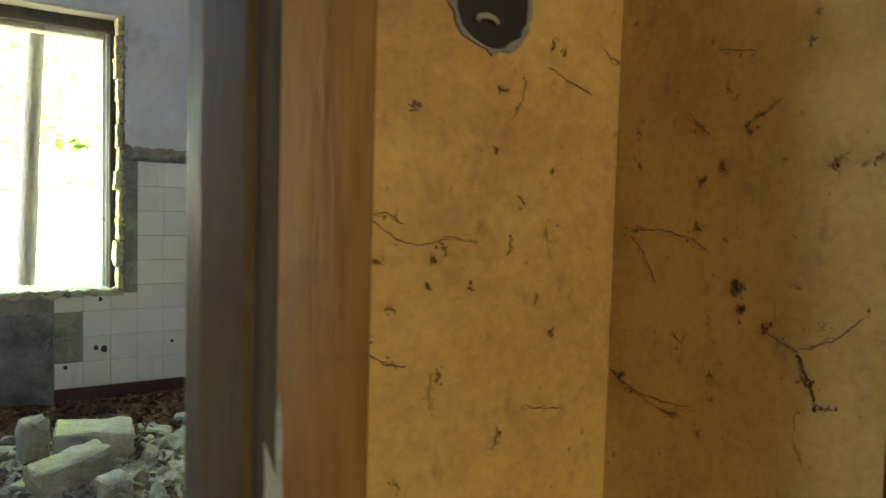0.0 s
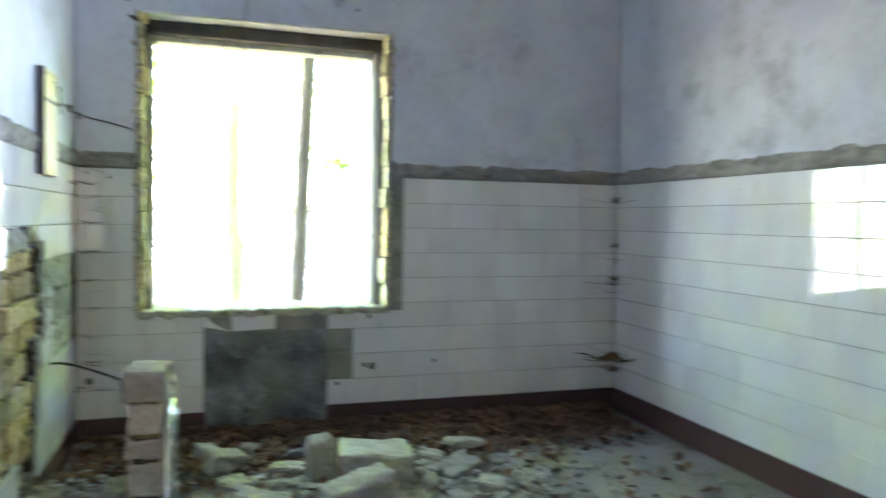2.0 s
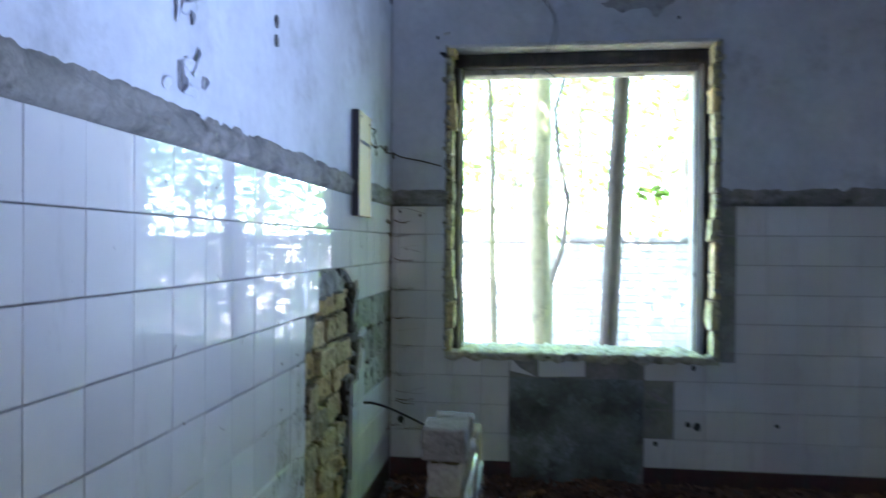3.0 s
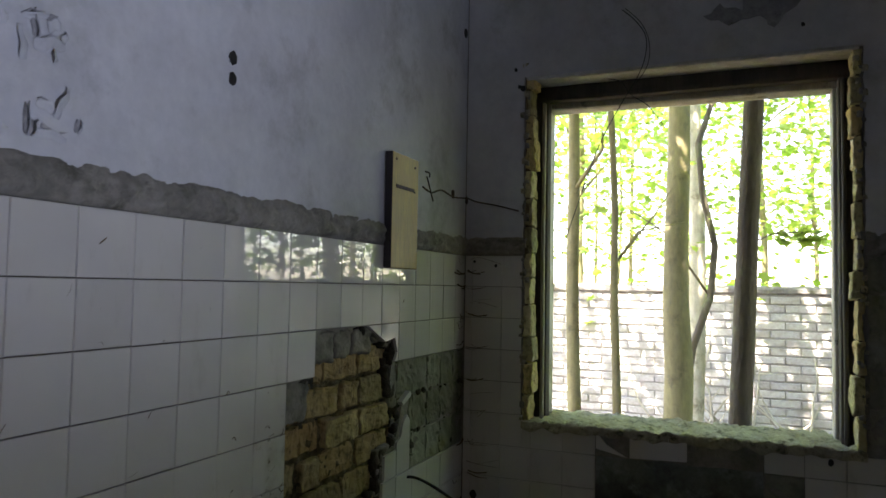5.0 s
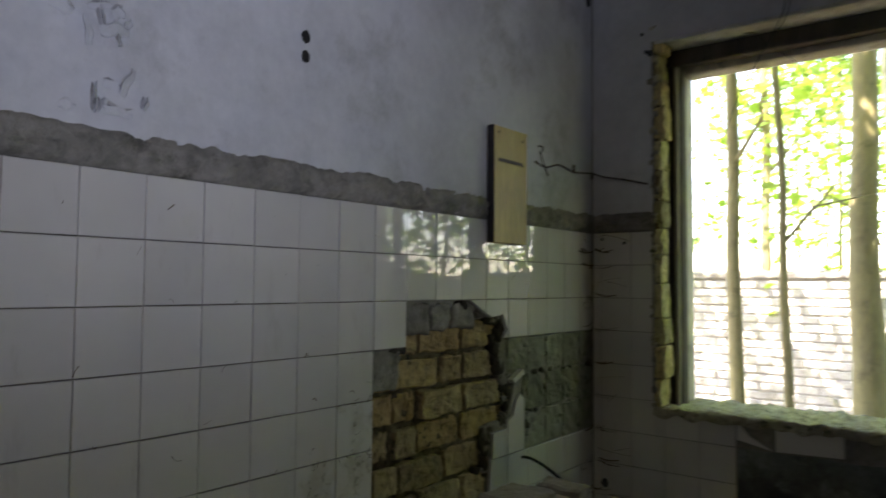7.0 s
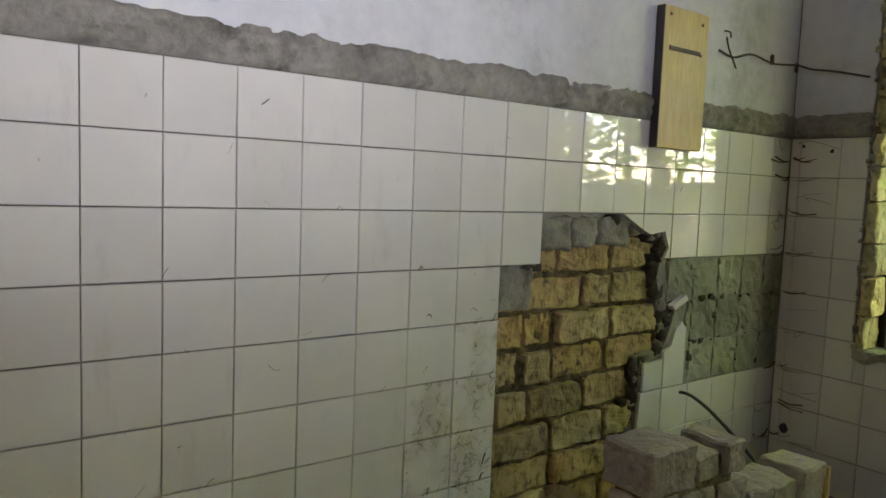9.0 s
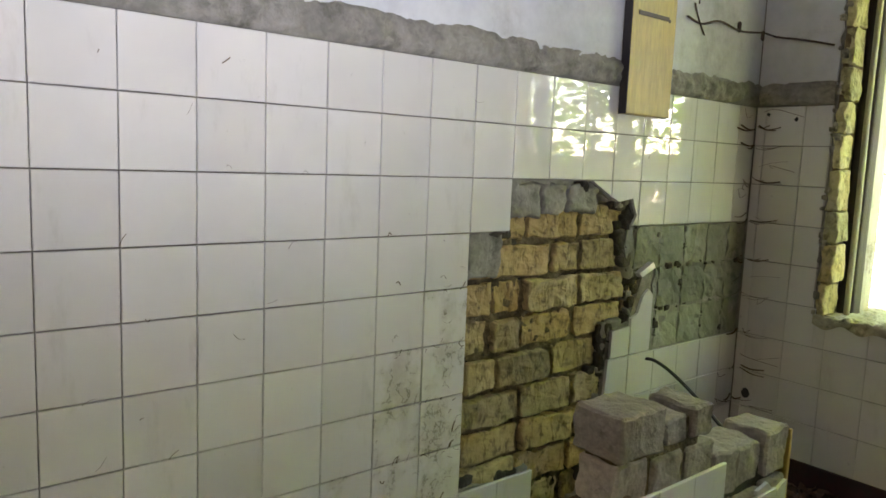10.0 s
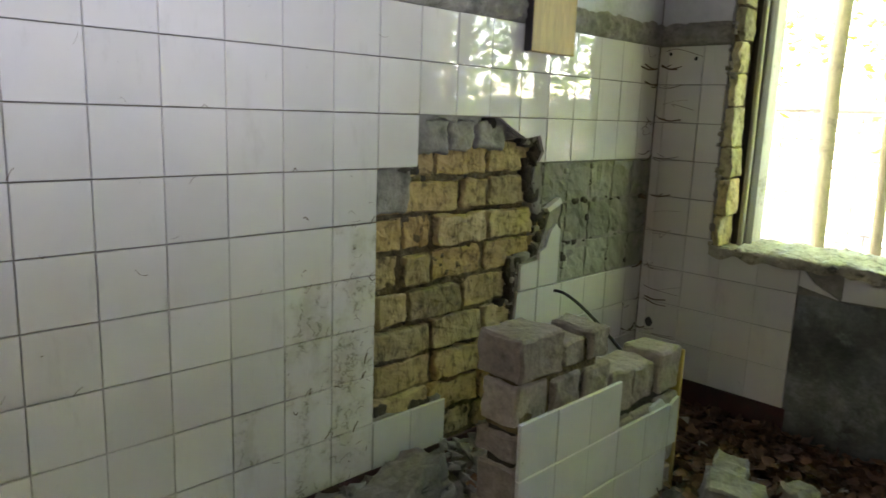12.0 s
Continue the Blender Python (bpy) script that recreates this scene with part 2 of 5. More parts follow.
M_BARK_PALE = surf("pale_grey_bark", (0.38, 0.36, 0.27), (0.26, 0.245, 0.175), 6, 45, 0.9, 0.6, 0.005, (0.13, 0.12, 0.07), 5, (0.55, 0.68), stretch=(1, 1, 0.35))
M_OUTBRICK = surf("white_lime_brick", (0.50, 0.49, 0.45), (0.40, 0.385, 0.34), 3, 40, 0.92, 0.6, 0.005, (0.28, 0.26, 0.21), 5, (0.57, 0.72), per_object=0.25, per_island=0.25)
M_OUTMORTAR = surf("grey_joint_mortar", (0.30, 0.29, 0.26), (0.22, 0.21, 0.19), 8, 60, 1.0, 0.6, 0.005)
M_SOIL = surf("leafy_soil", (0.12, 0.085, 0.05), (0.07, 0.055, 0.03), 2, 25, 1.0, 1.0, 0.02, (0.10, 0.11, 0.04), 3, (0.52, 0.68))
M_BAND = surf("grey_cement_band", (0.30, 0.285, 0.26), (0.17, 0.165, 0.145), 5, 45, 0.95, 1.0, 0.008, (0.10, 0.095, 0.08), 8, (0.53, 0.68))
M_DIRT = surf("dark_dusty_dirt", (0.22, 0.20, 0.165), (0.11, 0.092, 0.07), 5, 50, 1.0, 0.9, 0.010, (0.32, 0.31, 0.28), 7, (0.53, 0.66))
M_DRYLEAF = surf("dry_brown_leaves", (0.22, 0.12, 0.062), (0.115, 0.065, 0.04), 10, 50, 0.8, 0.3, 0.002, per_island=0.6)


def leaf_material():
    m, nt, bs = node_mat("backlit_maple_leaf")
    rnd = nt.nodes.new("ShaderNodeNewGeometry").outputs["Random Per Island"]
    col = ramp(nt, rnd, [(0, (0.05, 0.11, 0.02)), (0.6, (0.09, 0.17, 0.03)), (1, (0.14, 0.20, 0.04))])
    nt.links.new(col, bs.inputs["Base Color"])
    bs.inputs["Roughness"].default_value = 0.5
    tr = nt.nodes.new("ShaderNodeBsdfTranslucent")
    nt.links.new(ramp(nt, rnd, [(0, (0.27, 0.46, 0.05)), (1, (0.50, 0.64, 0.11))]), tr.inputs[0])
    mix = nt.nodes.new("ShaderNodeMixShader")
    mix.inputs[0].default_value = 0.5
    nt.links.new(bs.outputs[0], mix.inputs[1])
    nt.links.new(tr.outputs[0], mix.inputs[2])
    nt.links.new(mix.outputs[0], nt.nodes["Material Output"].inputs["Surface"])
    return m


M_LEAF = leaf_material()

# ---- mesh helpers ----


def to_mesh(name, bm, material, smooth=False):
    me = bpy.data.meshes.new(name)
    bmesh.ops.recalc_face_normals(bm, faces=bm.faces)
    bm.to_mesh(me)
    bm.free()
    if smooth:
        for p in me.polygons:
            p.use_smooth = True
    if material:
        me.materials.append(material)
    return me


def part(name, bm, material, parent=None, label="", smooth=False):
    ob = new(name, to_mesh(name, bm, material, smooth))
    if parent:
        ob.parent = parent
    return tagged(ob, label) if label else ob


def thing(name, label, category, at=(0, 0, 0), group="", kind=""):
    ob = new(name)
    ob.location = at
    return tagged(ob, label, category, group, kind)


def setting(name, bm, material, label, category, smooth=False):
    return tagged(part(name, bm, material, None, "", smooth), label, category, "", "structure")


def box(bm, lo, hi):
    r = bmesh.ops.create_cube(bm, size=1.0)
    for v in r["verts"]:
        v.co = Vector([(a + b) / 2 + c * (b - a) for a, b, c in zip(lo, hi, v.co)])
    return r["verts"]


def bevelled(lo, hi, width=0.003, segments=1):
    bm = bmesh.new()
    box(bm, lo, hi)
    bmesh.ops.bevel(bm, geom=bm.edges[:], offset=width, segments=segments, affect="EDGES", profile=0.5)
    return bm


def rough_box(lo, hi, cuts=2, amount=0.006, seed=0, bevel=0.006):
    """A worn block: bevelled, cut finer, and pushed about by noise."""
    bm = bmesh.new()
    box(bm, lo, hi)
    bmesh.ops.bevel(bm, geom=bm.edges[:], offset=bevel, segments=1, affect="EDGES", profile=0.5)
    if cuts:
        bmesh.ops.subdivide_edges(bm, edges=[e for e in bm.edges if e.calc_length() > 0.03], cuts=cuts, use_grid_fill=True)
    for v in bm.verts:
        v.co += noise.noise_vector(v.co * 22 + Vector((seed * 7.3, seed * 3.1, seed))) * amount + noise.noise_vector(v.co * 60 + Vector((seed, seed * 5.7, 0))) * amount * 0.4
    return bm


def plate(to3d, outer, holes, back, front):
    """A slab with openings: outlines in the wall's own plane, from depth back to depth front."""
    bm = bmesh.new()
    edges = []
    for loop in [outer, *holes]:
        vs = [bm.verts.new((a, b, 0)) for a, b in loop]
        edges += [bm.edges.new((vs[i], vs[(i + 1) % len(vs)])) for i in range(len(vs))]
    bmesh.ops.triangle_fill(bm, use_beauty=True, use_dissolve=False, edges=edges)
    if holes:
        bad = []
        for f in bm.faces:
            c = f.calc_center_median()
            if any(inside(c.x, c.y, h) for h in holes):
                bad.append(f)
        bmesh.ops.delete(bm, geom=bad, context="FACES_ONLY")
    ext = bmesh.ops.extrude_face_region(bm, geom=bm.faces[:])
    for v in ext["geom"]:
        if isinstance(v, bmesh.types.BMVert):
            v.co.z = 1.0
    for v in bm.verts:
        v.co = Vector(to3d(v.co.x, v.co.y, front if v.co.z > 0.5 else back))
    return bm


def inside(x, y, loop):
    odd = False
    for i in range(len(loop)):
        (x0, y0), (x1, y1) = loop[i - 1], loop[i]
        if (y0 > y) != (y1 > y) and x < (x1 - x0) * (y - y0) / (y1 - y0) + x0:
            odd = not odd
    return odd


def rect(a0, b0, a1, b1):
    return [(a0, b0), (a1, b0), (a1, b1), (a0, b1)]


def ragged(loop, step=0.03, amount=0.006, seed=1):
    """An outline with its edges broken into small uneven steps."""
    out, rnd = [], random.Random(seed)
    for i in range(len(loop)):
        (x0, y0), (x1, y1) = loop[i], loop[(i + 1) % len(loop)]
        n = max(1, int(math.hypot(x1 - x0, y1 - y0) / step))
        for k in range(n):
            f = k / n
            out.append((x0 + (x1 - x0) * f + rnd.uniform(-amount, amount), y0 + (y1 - y0) * f + rnd.uniform(-amount, amount)))
    return out


def tube(bm, points, radii, sides=8):
    """A tapered tube along points."""
    rings = []
    for i, p in enumerate(points):
        p = Vector(p)
        d = (Vector(points[min(i + 1, len(points) - 1)]) - Vector(points[max(i - 1, 0)])).normalized()
        side = d.orthogonal().normalized() if abs(d.z) < 0.99 else Vector((1, 0, 0))
        if rings:
            side = (last - d * last.dot(d)).normalized()
        last = side
        up = d.cross(side)
        rings.append([bm.verts.new(p + (side * math.cos(a) + up * math.sin(a)) * radii[i]) for a in (2 * math.pi * k / sides for k in range(sides))])
    for a, b in zip(rings, rings[1:]):
        for k in range(sides):
            bm.faces.new((a[k], a[(k + 1) % sides], b[(k + 1) % sides], b[k]))
    bm.faces.new(rings[0][::-1])
    bm.faces.new(rings[-1])


WEST = lambda u, z, d: (d, u, z)          # u along +y, d out of the wall into the room
NORTH = lambda u, z, d: (u, 2.10 - d, z)
EAST = lambda u, z, d: (3.285 - d, u, z)
SOUTH = lambda u, z, d: (u, -2.0 + d, z)

# ---- large structure ----
P, TOP, BED = 0.152, 1.52, -0.012     # tile pitch, top of the tiles, depth of the bare bed behind them
CEIL, BAND = 3.1, 0.075
NY, SY, EX = 2.10, -2.0, 3.285      # faces of the north, south and east walls

ground = bmesh.new()
bmesh.ops.create_grid(ground, x_segments=60, y_segments=60, size=1.0)
for v in ground.verts:
    r = max(abs(v.co.x), abs(v.co.y))
    v.co.x, v.co.y = v.co.x * (4 + 236 * r ** 3), v.co.y * (4 + 236 * r ** 3) + 4.0
    v.co.z = -0.16 + 0.05 * noise.noise(v.co * 0.9)
setting("ground", ground, M_SOIL, "brown leaf-strewn soil under the trees", "ground", True)

bm = bmesh.new()
box(bm, (-0.7, -4.4, -0.12), (EX + 0.3, 2.45, 0.0))
floor = setting("floor", bm, M_FLOOR, "dusty grey concrete floor under rubble", "floor")
bm = bmesh.new()
box(bm, (-0.7, -4.4, CEIL), (EX + 0.3, 2.48, CEIL + 0.2))
setting("ceiling", bm, M_CEIL, "stained off-white limewashed ceiling", "ceiling")
bm = bmesh.new()
box(bm, (-1.0, -4.7, CEIL + 0.2), (EX + 0.6, 2.9, CEIL + 0.32))
setting("roof", bm, M_CEMENT, "flat grey concrete roof slab", "roof")

# west wall: masonry core, thick render with the broken hole, then plaster, band and tiles
HOLE = [(0.607, 1.062), (0.758, 1.062), (0.752, 1.165), (0.795, 1.205), (1.112, 1.208), (1.19, 1.175), (1.255, 1.146), (1.33, 1.157), (1.358, 1.10), (1.333, 1.06), (1.312, 0.985), (1.345, 0.93), (1.43, 0.885), (1.40, 0.80), (1.365, 0.72), (1.262, 0.705), (1.252, 0.62), (1.242, 0.49), (1.225, 0.32), (1.15, 0.10), (0.90, 0.10), (0.895, 0.285), (0.75, 0.297), (0.607, 0.318)]
core = bmesh.new()
box(core, (-0.32, SY - 0.1, -0.1), (-0.062, NY + 0.38, CEIL))
wall_west = setting("wall_west", core, M_MORTAR_DARK, "brick wall with render, limewash and broken white tiling", "wall")
part("render_coat", plate(WEST, [(SY - 0.1, -0.1), (NY + 0.02, -0.1), (NY + 0.02, TOP + BAND), (SY - 0.1, TOP + BAND)], [ragged(HOLE, 0.035, 0.007, 3)], -0.062, BED), M_CEMENT, wall_west, "grey cement render broken open to the brick")
part("limewash", plate(WEST, [(SY - 0.1, TOP + BAND - 0.004), *[(SY - 0.1 + 0.05 * k, TOP + BAND + 0.012 * noise.noise(Vector((k * 0.5, 4, 0))) + 0.005 * math.sin(k * 1.7)) for k in range(1, 84)], (NY, TOP + BAND), (NY, CEIL), (SY - 0.1, CEIL)], [], -0.062, -0.003), M_WHITEWASH, wall_west, "blue-white limewash with stains")


def rough_band(to3d, u0, u1, name, parent, seed):
    """The ridge of rough cement above the tiles."""
    bm = bmesh.new()
    nu, nz = int((u1 - u0) / 0.011), 10
    rows = []
    for i in range(nu + 1):
        u = u0 + (u1 - u0) * i / nu
        h = BAND + 0.016 + 0.016 * noise.noise(Vector((u * 6, seed, 1))) + 0.010 * noise.noise(Vector((u * 25, seed, 4)))
        row = []
        for j in range(nz):
            f = j / (nz - 1)
            z = TOP + 0.001 + h * f
            d = 0.004 + 0.010 * math.sin(math.pi * min(1.0, f * 1.1)) + 0.016 * noise.noise(Vector((u * 16, z * 34, seed))) + 0.011 * noise.noise(Vector((u * 48, z * 60, seed)))
            if j in (0, nz - 1):
                d = -0.008
            row.append(bm.verts.new(to3d(u, z, max(d, -0.008))))
        rows.append(row)
    for a, b in zip(rows, rows[1:]):
        for j in range(nz - 1):
            bm.faces.new((a[j], b[j], b[j + 1], a[j + 1]))
    return part(name, bm, M_BAND, parent, "rough grey cement ridge above the tiles", True)


rough_band(WEST, SY, NY, "cement_band", wall_west, 1)

# north wall with the window opening
WX0, WX1, WZ0, WZ1 = 0.305, 1.722, 0.725, 2.385
opening = ragged(rect(WX0, WZ0, WX1, WZ1), 0.045, 0.009, 14)
wall_north = setting("wall_north", plate(NORTH, rect(-0.062, -0.1, EX + 0.062, CEIL), [opening], -0.40, BED), M_CEMENT, "rendered wall with a bare window opening and white tiles", "wall")
part("limewash", plate(NORTH, [(0.0, TOP + BAND), *[(0.05 * k, TOP + BAND + 0.01 * noise.noise(Vector((k * 0.5, 9, 0)))) for k in range(1, 7)], *[(WX0 - 0.012 + 0.011 * noise.noise(Vector((k * 0.9, 31, 0))), TOP + BAND + (WZ1 - TOP - BAND) * k / 24) for k in range(25)], *[(WX0 - 0.012 + (WX1 - WX0 + 0.024) * k / 30, WZ1 + 0.004 + 0.006 * noise.noise(Vector((k * 0.8, 37, 0)))) for k in range(1, 30)], *[(WX1 + 0.012 + 0.011 * noise.noise(Vector((k * 0.9, 41, 0))), WZ1 - (WZ1 - TOP - BAND) * k / 24) for k in range(25)], *[(WX1 + 0.05 * k, TOP + BAND + 0.01 * noise.noise(Vector((k * 0.5, 12, 0)))) for k in range(1, 31)], (EX, TOP + BAND), (EX, CEIL), (0.0, CEIL)], [], BED, -0.003), M_WHITEWASH, wall_north, "blue-white limewash with stains")
rough_band(NORTH, 0.0, WX0 - 0.01, "cement_band", wall_north, 2)
rough_band(NORTH, WX1 + 0.01, EX, "cement_band", wall_north, 3)

# east wall
# unseen gap added for the fill lamp; no such opening is known
FILL_GAP = rect(-1.64, 0.32, -1.26, 1.18)
wall_east = setting("wall_east", plate(EAST, rect(SY - 0.1, -0.1, NY + 0.38, CEIL), [FILL_GAP], -0.3, BED), M_CEMENT, "rendered wall with limewash above white tiles", "wall")
part("limewash", plate(EAST, [(SY, TOP + BAND), (NY, TOP + BAND), (NY, CEIL), (SY, CEIL)], [], BED, -0.003), M_WHITEWASH, wall_east, "grey-white limewash")
rough_band(EAST, SY, NY, "cement_band", wall_east, 4)

# south wall with the doorway, towards the hall
DX0, DX1, DZ = 0.22, 1.15, 2.10
wall_south = setting("wall_south", plate(SOUTH, [(-0.062, -0.1), (DX0, -0.1), (DX0, DZ), (DX1, DZ), (DX1, -0.1), (EX + 0.062, -0.1), (EX + 0.062, CEIL), (-0.062, CEIL)], [], -0.095, 0.0), M_YELLOW, "thin partition wall with ochre oil paint towards the hall", "wall")

# hall
HALL_E = 1.49
bm = bmesh.new()
box(bm, (HALL_E, -2.380, 0.0), (HALL_E + 0.16, SY - 0.095, CEIL))
box(bm, (HALL_E, -4.3, 0.0), (HALL_E + 0.16, -3.40, CEIL))
box(bm, (HALL_E, -3.40, 2.06), (HALL_E + 0.16, -2.380, CEIL))
setting("wall_hall_east", bm, M_YELLOW, "ochre painted hall wall beside an open doorway", "wall")
# unseen hall walls, grey to lower bounce, with an added gap for the lamp
bm = bmesh.new()
box(bm, (-0.7, -4.4, 0.0), (0.87, -4.3, CEIL))
box(bm, (1.42, -4.4, 0.0), (EX + 0.3, -4.3, CEIL))
box(bm, (0.87, -4.4, 0.0), (1.42, -4.3, 0.82))
box(bm, (0.87, -4.4, 2.08), (1.42, -4.3, CEIL))
box(bm, (-0.7, -4.3, 0.0), (-0.6, SY - 0.095, CEIL))
box(bm, (EX + 0.2, -4.3, 0.0), (EX + 0.3, SY - 0.1, CEIL))
# outer slab, unseen, added to keep sun and sky out of the gap
box(bm, (-1.2, -4.95, -0.1), (2.4, -4.80, 4.6))
setting("wall_hall_far", bm, M_CEMENT, "unseen grey hall walls with an added sun-blocking slab", "wall")
side_frame = thing("door_2", "dark painted frame of the hall's side doorway", "door frame", (0, 0, 0), "", "structure")
for name, lo, hi in (("jamb", (HALL_E - 0.022, -2.450, 0.0), (HALL_E + 0.18, -2.377, 2.06)), ("jamb", (HALL_E - 0.022, -3.40, 0.0), (HALL_E + 0.18, -3.33, 2.06)), ("head", (HALL_E - 0.022, -3.33, 1.99), (HALL_E + 0.18, -2.450, 2.06))):
    part(name, bevelled(lo, hi, 0.006, 2), M_DARKPAINT_SHADE, side_frame)

# ---- tiles and the painted skirting strip, wall by wall ----
GAP, THICK = 0.0028, 0.010


def tile_mesh(w, h, mat_):
    """One glazed tile, face at depth 0, with a rounded rim."""
    bm = bmesh.new()
    a, b, r = w / 2, h / 2, 0.0013
    ring = lambda x, y, z: [bm.verts.new(p) for p in ((-x, -y, z), (x, -y, z), (x, y, z), (-x, y, z))]
    back, rim, face = ring(a, b, -THICK), ring(a, b, -0.0016), ring(a - r, b - r, 0.0)
    for p, q in ((back, rim), (rim, face)):
        for k in range(4):
            bm.faces.new((p[k], p[(k + 1) % 4], q[(k + 1) % 4], q[k]))
    bm.faces.new(face)
    return to_mesh("tile", bm, mat_)


TILE_MESHES = {}


def lay_tile(parent, to3d, u0, z0, u1, z1, rnd, upright_gap=0.0014, mat_=M_TILE):
    w, h = round(u1 - u0 - upright_gap, 4), round(z1 - z0 - GAP, 4)
    if w < 0.012 or h < 0.012:
        return
    if (w, h, mat_.name) not in TILE_MESHES:
        TILE_MESHES[(w, h, mat_.name)] = tile_mesh(w, h, mat_)
    o, du, dd = Vector(to3d(0, 0, 0)), Vector(to3d(1, 0, 0)) - Vector(to3d(0, 0, 0)), Vector(to3d(0, 0, 1)) - Vector(to3d(0, 0, 0))
    m = Matrix((du, (0, 0, 1), dd)).transposed()
    if m.determinant() < 0:
        m = Matrix((-du, (0, 0, 1), dd)).transposed()
    ob = new("tile", TILE_MESHES[(w, h, mat_.name)])
    ob.parent = parent
    tilt = Euler((radians(rnd.gauss(0, 0.16)), radians(rnd.gauss(0, 0.16)), radians(rnd.uniform(-0.2, 0.2)))).to_matrix()
    ob.matrix_basis = Matrix.Translation(to3d((u0 + u1) / 2, (z0 + z1) / 2, rnd.uniform(-0.0012, 0.0008))) @ (m @ tilt).to_4x4()


def broken_tile(parent, to3d, loop, depth=0.0):
    part("broken_tile", plate(to3d, loop, [], -THICK, depth), M_TILE, parent, "broken piece of white tile")


def mortar_pad(parent, to3d, u0, z0, u1, z1, seed):
    """The ridge-edged bed left where a tile fell."""
    (x0, y0, c0), (x1, y1, c1) = to3d(u0 + 0.004, z0 + 0.004, BED - 0.004), to3d(u1 - 0.004, z1 - 0.004, BED + 0.004)
    lo, hi = [min(a, b) for a, b in zip((x0, y0, c0), (x1, y1, c1))], [max(a, b) for a, b in zip((x0, y0, c0), (x1, y1, c1))]
    return part("mortar_bed", rough_box(lo, hi, 6, 0.010, seed, 0.002), M_MORTAR_GREEN, parent)


rnd = random.Random(11)
for r in range(9):
    z1, z0 = TOP - r * P, TOP - (r + 1) * P
    for c in range(-14, 14):
        u0, u1 = c * P, min((c + 1) * P, NY - 0.002)
        u0 = max(u0, SY)
        gone = (r == 2 and 5 <= c <= 8) or (3 <= r <= 5 and c >= 4) or (r in (6, 7) and 4 <= c <= 8) or (r == 8 and 6 <= c <= 7)
        if not gone:
            grimy = (c == 3 and r >= 4) or (c == 2 and r >= 5) or (c == 1 and r == 7)
            lay_tile(wall_west, WEST, u0, z0, u1, z1, rnd, 0.0022, M_TILE_GRIMY if grimy else M_TILE)
        elif 3 <= r <= 5 and c >= 9 and not (r > 3 and c == 9):
            mortar_pad(wall_west, WEST, max(u0, 1.345), z0, u1, z1, r * 17 + c)
broken_tile(wall_west, WEST, [(1.118, 1.214), (1.214, 1.214), (1.214, 1.166), (1.19, 1.177)])
broken_tile(wall_west, WEST, [(1.218, 1.214), (1.366, 1.214), (1.366, 1.066), (1.338, 1.066), (1.36, 1.10), (1.333, 1.158), (1.257, 1.148), (1.218, 1.164)])
broken_tile(wall_west, WEST, [(1.385, 0.90), (1.46, 0.935), (1.475, 0.915), (1.40, 0.885)], 0.012)
broken_tile(wall_west, WEST, [(1.372, 0.612), (1.488, 0.612), (1.488, 0.815), (1.462, 0.838), (1.43, 0.812), (1.408, 0.755), (1.372, 0.74)])
broken_tile(wall_west, WEST, [(1.268, 0.612), (1.366, 0.612), (1.366, 0.712), (1.268, 0.706)])
for z0, z1 in ((0.456, 0.606), (0.304, 0.454)):
    broken_tile(wall_west, WEST, [(1.246, z0), (1.366, z0), (1.366, z1), (1.256, z1)])
for r in (4, 5):
    mortar_pad(wall_west, WEST, 1.49, TOP - (r + 1) * P, 1.52, TOP - r * P, r)

# north wall: two runs of tiles that do not meet
for r in range(9):
    z1, z0 = TOP - r * P, TOP - (r + 1) * P
    us = [0.002] + [0.04 + k * P for k in range(5)]
    spans = list(zip(us, us[1:]))
    spans += [(1.352 + k * P, min(1.352 + (k + 1) * P, EX - 0.002)) for k in range(0, 13)]
    for u0, u1 in spans:
        if u1 - u0 < 0.02:
            continue
        if r <= 4:
            if u1 > WX0 and u0 < WX0:
                u1 = WX0 - 0.012
            if WX0 - 0.02 <= u0 < 1.80:
                if u0 > 1.60 and u0 < 1.70:
                    mortar_pad(wall_north, NORTH, WX1 + 0.012, z0, u1, z1, r + 40)
                continue
        if r == 5 and u0 < WX0 - 0.02 < u1:
            lay_tile(wall_north, NORTH, u0, z0, WX0 - 0.004, z1, rnd, 0.0)
            lay_tile(wall_north, NORTH, WX0 - 0.004, z0, u1, WZ0 - 0.012, rnd)
            continue
        ztop = min(z1, WZ0 - 0.012) if r == 5 and u1 > WX0 and u0 < WX1 else z1
        if (r in (6, 7) and 1.34 < u0 < 1.49):
            mortar_pad(wall_north, NORTH, u0, z0, u1, z1, r + 60)
            continue
        lay_tile(wall_north, NORTH, u0, z0, u1, ztop, rnd)
    if r == 5:
        broken_tile(wall_north, NORTH, [(0.802, 0.612), (1.046, 0.62), (1.046, 0.713), (0.802, 0.713)])
        broken_tile(wall_north, NORTH, [(0.652, 0.713), (0.652, 0.64), (0.79, 0.612), (0.70, 0.66)])
part("bare_patch", plate(NORTH, ragged([(0.652, 0.05), (1.30, 0.05), (1.348, 0.16), (1.348, 0.606), (0.652, 0.606)], 0.05, 0.004, 8), [], BED, BED + 0.004), M_PATCH, wall_north, "blue-grey bare render where tiles fell")

for r in range(9):
    z1, z0 = TOP - r * P, TOP - (r + 1) * P
    for c in range(27):
        u0, u1 = max(NY - (c + 1) * P, SY), NY - c * P
        if z1 > 0.32 and z0 < 1.18 and u1 > -1.64 and u0 < -1.26:
            continue
        lay_tile(wall_east, EAST, u0, z0, u1, z1, rnd)

